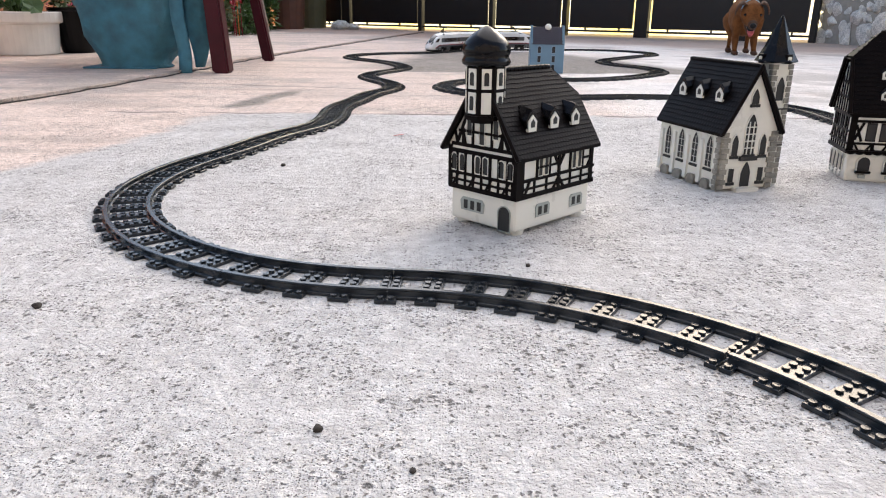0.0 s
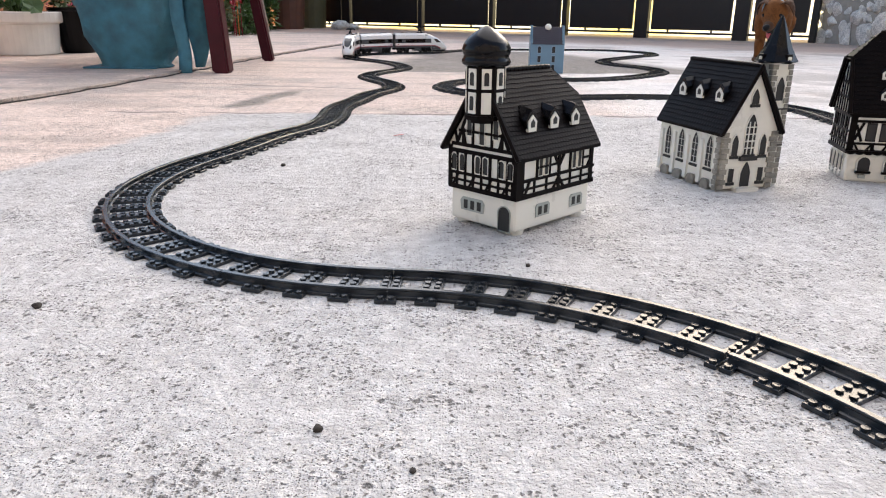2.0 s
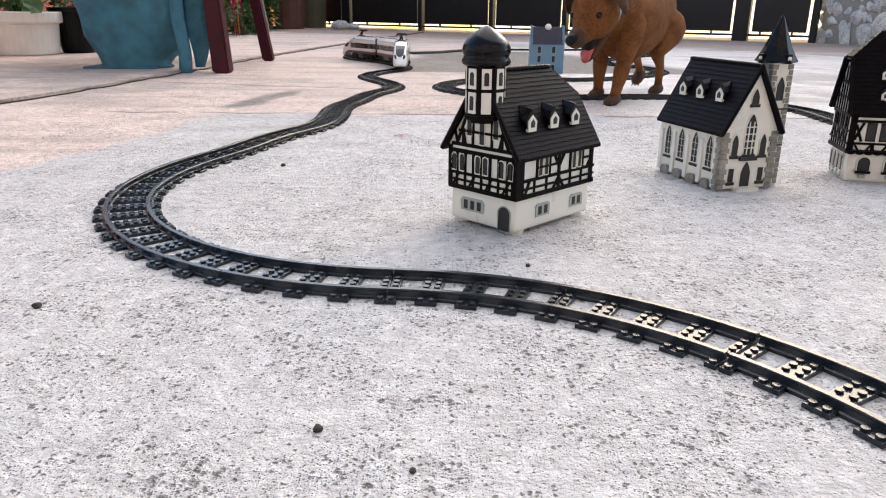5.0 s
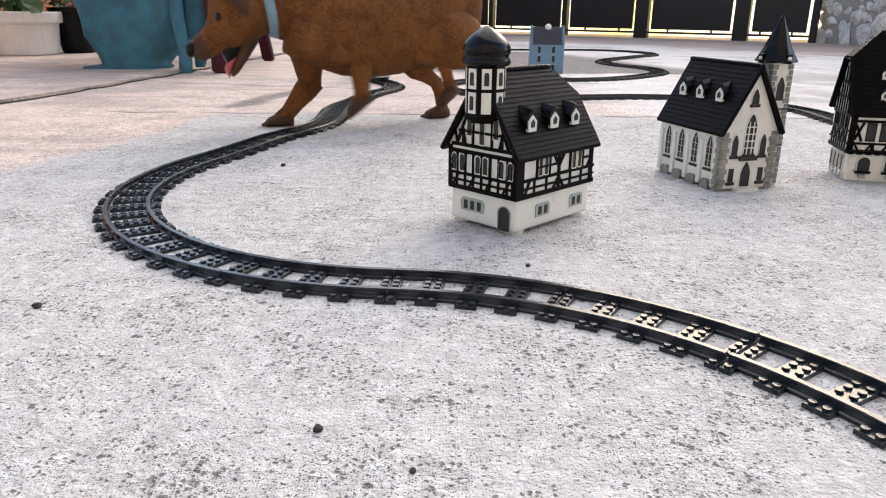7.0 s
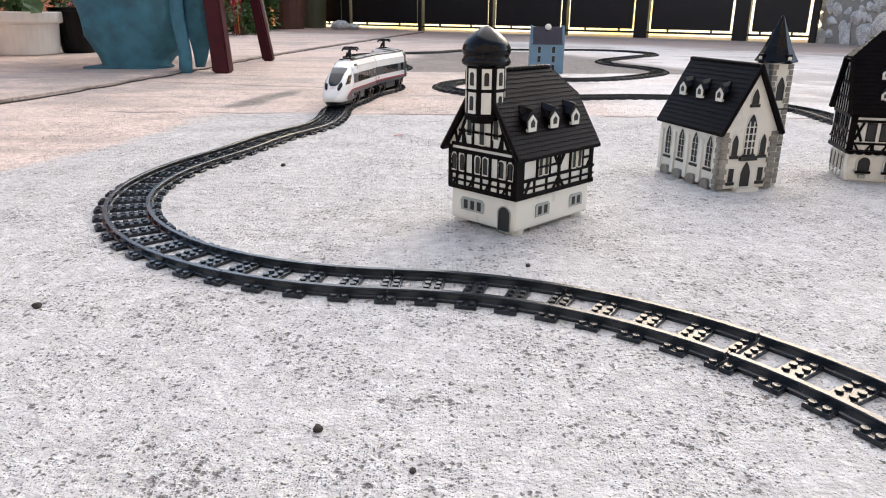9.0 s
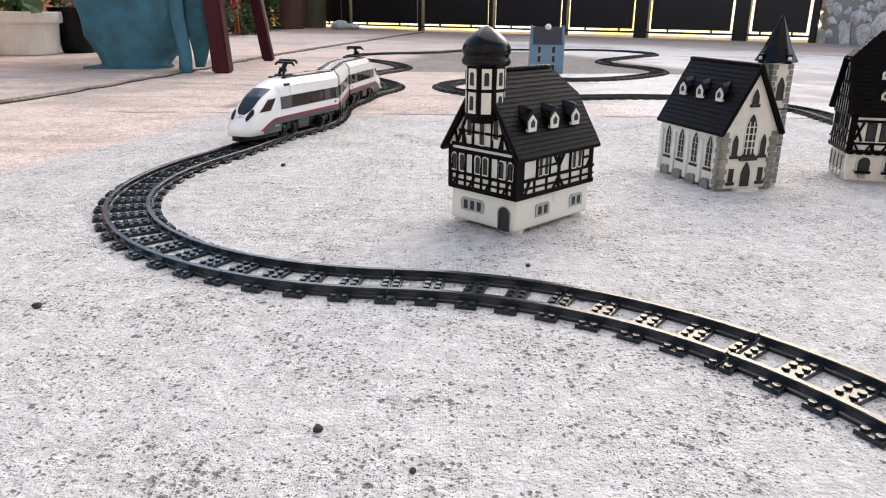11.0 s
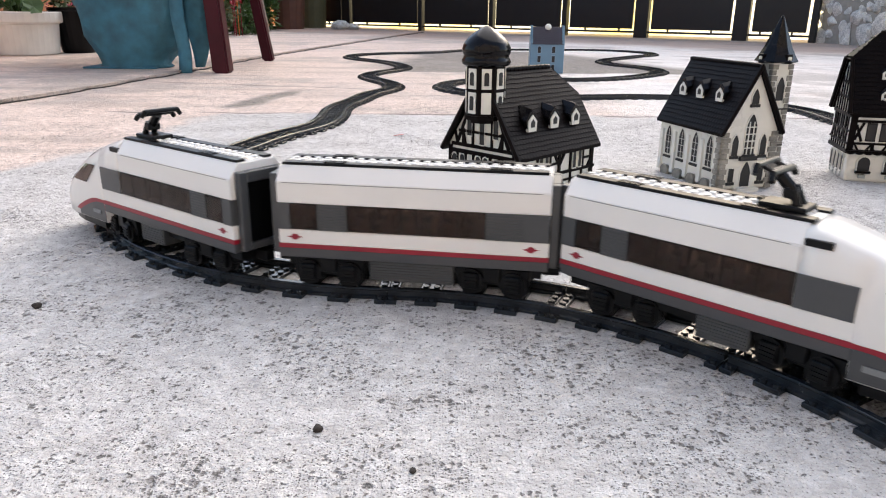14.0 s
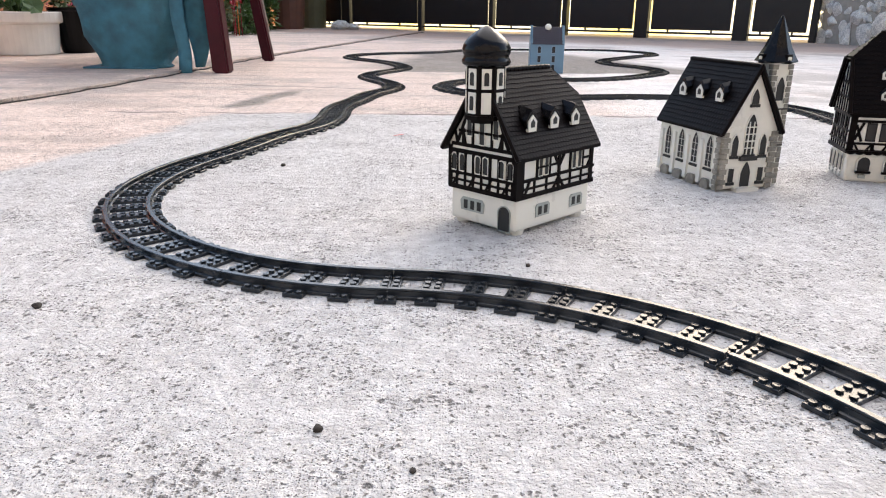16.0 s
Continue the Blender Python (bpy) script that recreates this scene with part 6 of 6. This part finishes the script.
        part("ear", bm, M_DOGDARK, head, "folded darker ear", smooth=True)
    bm = bmesh.new()
    loft(bm, ((0.196, 0, 0.2065, 0.0435, 0.0535, 0.2), (0.199, 0, 0.2065, 0.0455, 0.0555, 0.2), (0.209, 0, 0.2075, 0.0445, 0.0535, 0.2), (0.212, 0, 0.2075, 0.041, 0.05, 0.2)), 24)
    bmesh.ops.translate(bm, verts=bm.verts, vec=(-0.03, 0, 0.001))
    part("collar", bm, M_COLLAR, ob, "pale blue collar", smooth=True)
    bm = bmesh.new()
    prev = None
    for i in range(8):
        f = i / 7
        c = Vector((-0.196 - 0.075 * f, 0, 0.235 + 0.085 * f + 0.03 * f * f))
        r = 0.013 * (1 - 0.65 * f)
        cur = [bm.verts.new(c + Vector((r * 0.5 * math.sin(a), r * math.cos(a), r * math.sin(a)))) for a in (2 * math.pi * k / 10 for k in range(10))]
        if prev:
            for j in range(10):
                bm.faces.new((prev[j], prev[(j + 1) % 10], cur[(j + 1) % 10], cur[j]))
        prev = cur
    bm.faces.new(prev)
    bmesh.ops.recalc_face_normals(bm, faces=bm.faces)
    part("tail", bm, M_DOG, ob, smooth=True)
    legs = []
    for s in (1, -1):
        for hind in (False, True):
            if hind:
                up = ((-0.012, 0, 0.05, 0.03), (-0.006, 0, 0.025, 0.042), (0.0, 0, -0.01, 0.04), (0.002, 0, -0.04, 0.031), (0.0, 0, -0.062, 0.022), (-0.004, 0, -0.078, 0.015))
                low = ((-0.002, 0, 0.012, 0.018), (-0.006, 0, -0.012, 0.0165), (-0.016, 0, -0.034, 0.0115), (-0.0225, 0, -0.05, 0.0098), (-0.02, 0, -0.064, 0.0093), (-0.011, 0, -0.084, 0.0088), (-0.003, 0, -0.102, 0.0105))
            else:
                up = ((0.004, 0, 0.05, 0.022), (0.002, 0, 0.022, 0.03), (0.0, 0, -0.01, 0.028), (0.0, 0, -0.04, 0.0215), (0.0, 0, -0.066, 0.0165), (-0.002, 0, -0.084, 0.0135))
                low = ((0.0, 0, 0.01, 0.0165), (0.001, 0, -0.014, 0.0162), (0.001, 0, -0.04, 0.0125), (0.0, 0, -0.062, 0.0108), (0.002, 0, -0.079, 0.012))
            bm = bmesh.new()
            limb(bm, up)
            leg = part("leg", bm, M_DOG, ob, smooth=True)
            bm = bmesh.new()
            limb(bm, low)
            shin = part("lower_leg", bm, M_DOG, leg, smooth=True)
            bm = bmesh.new()
            loft(bm, ((-0.016, 0, -0.004, 0.009, 0.009, 0), (-0.006, 0, 0.0, 0.0145, 0.0135, 0), (0.013, 0, -0.003, 0.017, 0.0105, 0), (0.027, 0, -0.006, 0.0145, 0.0075, 0), (0.033, 0, -0.009, 0.008, 0.004, 0)), 14)
            for k in (-1, 0, 1):
                rod(bm, (0.029, k * 0.0085, -0.007), (0.039, k * 0.009, -0.011), 0.0024, 0.001, 6)
            paw = part("paw", bm, M_DOGDARK, leg, "dark paw with blunt claws", smooth=True)
            legs.append((leg, shin, paw, hind, s))
    return ob, legs, head


DOG, LEGS, HEAD = dog()

# ---- what moves ----
NOSE = ((0.0, 3.73), (1.5, 3.24), (2.0, 3.09), (3.0, 2.95), (3.5, 2.86), (4.2, 2.60), (6.4, 2.12), (7.5, 1.85), (8.3, 1.60), (9.0, 1.395), (11.3, 0.89), (11.6, 0.752), (12.0, 0.6), (12.5, 0.41),
        (13.0, 0.232), (13.5, 0.032), (14.0, -0.15), (14.5, -0.338), (15.0, -0.502), (15.6, -0.689), (15.7, -0.726), (15.8, -0.776), (15.9, -0.832), (16.0, -0.89))
# where the dog stands, and which way it faces, in degrees
DOG_WAY = ((0.0, 1.49, 3.75, -104), (0.8, 1.5, 3.62, -106), (1.5, 1.51, 3.46, -110), (2.0, 1.44, 3.3, -116), (2.5, 1.3, 3.08, -121), (3.0, 1.08, 2.8, -126), (3.5, 0.905, 2.48, -126), (4.2, 0.652, 2.1, -123), (5.3, 0.36, 1.68, -126), (6.0, 0.18, 1.48, -132),
           (6.5, 0.052, 1.384, -140), (6.8, -0.04, 1.332, -149), (7.0, -0.133, 1.298, -157), (7.27, -0.256, 1.266, -163), (7.54, -0.393, 1.238, -164), (7.8, -0.515, 1.207, -164), (8.1, -0.628, 1.17, -165), (8.37, -0.765, 1.128, -166), (8.7, -0.95, 1.09, -169), (9.3, -1.3, 1.05, -174), (10.0, -1.62, 1.04, -178), (10.6, -1.7, 1.04, -180), (16.0, -1.7, 1.04, -180))
# one stride of each leg, and when each paw comes down
STRIDE, DOWN = 0.55, {(True, 1): 7.1, (False, 1): 7.17, (True, -1): 7.375, (False, -1): 7.48}


def glide(table, t, k):
    """A smooth curve through the table's column k."""
    ts = [r[0] for r in table]
    vs = [r[k] for r in table]
    i = max(0, min(len(ts) - 2, int(np.searchsorted(ts, t, "right")) - 1))
    h = ts[i + 1] - ts[i]

    def rate(j):
        if j == 0:
            return (vs[1] - vs[0]) / (ts[1] - ts[0])
        if j == len(ts) - 1:
            return (vs[-1] - vs[-2]) / (ts[-1] - ts[-2])
        return (vs[j + 1] - vs[j - 1]) / (ts[j + 1] - ts[j - 1])

    u = (t - ts[i]) / h
    return ((1 + 2 * u) * (1 - u) ** 2 * vs[i] + u * (1 - u) ** 2 * h * rate(i) + u * u * (3 - 2 * u) * vs[i + 1] + u * u * (u - 1) * h * rate(i + 1))


def motions():
    times = [i / 10 for i in range(161)]
    for car, bogies, off, way in CARS:
        rows, turned = [], [[] for _ in bogies]
        for t in times:
            s = glide(NOSE, t, 1) + off
            ends = [on_line(s - way * x) for _, x in bogies]
            (xa, xb) = (bogies[0][1], bogies[1][1])
            a, b = ends
            h = math.atan2(a[1] - b[1], a[0] - b[0])
            f = -xb / (xa - xb)
            rows.append((t, pose(b[0] + (a[0] - b[0]) * f, b[1] + (a[1] - b[1]) * f, 0, 0, 0, math.degrees(h))))
            for k, (bg, x) in enumerate(bogies):
                line = ends[k][2] + (math.pi if way > 0 else 0.0)
                d = (line - h + math.pi) % (2 * math.pi) - math.pi
                turned[k].append((t, pose(x, 0, 0, 0, 0, math.degrees(d))))
        walk(car, rows)
        for (bg, x), r in zip(bogies, turned):
            walk(bg, r)
    def body(t):
        bob = 0.003 * math.sin((t - 7.1) * 4 * math.pi / STRIDE) if 1.5 < t < 10 else 0.0
        return pose(glide(DOG_WAY, t, 1), glide(DOG_WAY, t, 2), bob, 0, 0, glide(DOG_WAY, t, 3))

    walk(DOG, [(t, body(t)) for t in times])
    # the head hangs a little lower once the dog is close
    rows = []
    for t in times:
        near = max(0.0, min(1.0, (t - 4.0) / 2.0))
        rows.append((t, Matrix.Translation((0.253, 0, 0.188 - 0.002 * near)) @ Matrix.Rotation(radians(-24 * (1 - near) * min(1.0, t / 3)), 4, "Z") @ Matrix.Rotation(radians(20 + 4 * near), 4, "Y") @ Matrix.Translation((-0.268, 0, -0.219))))
    walk(HEAD, rows)
    for leg, shin, paw, hind, s in LEGS:
        hx, hz, upper, lower = HIND if hind else FRONT
        hy = s * 0.042

        def print_at(k):
            """Where the paw stands during its k-th step."""
            mid = max(0.0, min(16.0, DOWN[hind, s] + k * STRIDE + 0.3 * STRIDE))
            return body(mid) @ Vector((hx - (0.012 if hind else -0.004), hy, 0))

        rows, low_rows, paw_rows = [], [], []
        for i in range(321):
            t = i / 20
            k = math.floor((t - DOWN[hind, s]) / STRIDE)
            f = (t - DOWN[hind, s]) / STRIDE - k
            spot, lift, tip = print_at(k), 0.0, 0.0
            after = print_at(k + 1)
            reach = min(1.0, (after - spot).xy.length / 0.2)
            if f > 0.6:
                g = (f - 0.6) / 0.4
                spot = spot.lerp(after, g * g * (3 - 2 * g))
                lift = (0.045 if hind else 0.055) * reach * math.sin(math.pi * g)
                tip = 55 * reach * math.sin(math.pi * min(1.0, g * 1.15)) * (1 - 0.45 * g)
            elif f > 0.48:
                tip = 28 * reach * (f - 0.48) / 0.12
                lift = 0.008 * reach * (f - 0.48) / 0.12
            q = body(t).inverted() @ Vector((spot.x, spot.y, 0.0135 + lift))
            dx, dz = q.x - hx, q.z - hz
            d = min(math.hypot(dx, dz), (upper + lower) * 0.997)
            line = math.atan2(-dx, -dz)
            bend = math.acos(max(-1.0, min(1.0, (upper ** 2 + d * d - lower ** 2) / (2 * upper * d))))
            # the knee points forward, the elbow back
            a = line - bend if hind else line + bend
            knee = Vector((-upper * math.sin(a), 0, -upper * math.cos(a)))
            ankle = Vector((-d * math.sin(line), 0, -d * math.cos(line)))
            b = math.atan2(-(ankle.x - knee.x), -(ankle.z - knee.z))
            local = Matrix.Rotation(-a, 3, "Y") @ ankle
            rows.append((t, pose(hx, hy, hz, 0, math.degrees(a), 0)))
            low_rows.append((t, pose(0, 0, -upper, 0, math.degrees(b - a), 0)))
            paw_rows.append((t, pose(local.x, 0, local.z, 0, math.degrees(-a) + tip, 0)))
        walk(leg, rows)
        walk(shin, low_rows)
        walk(paw, paw_rows)


motions()
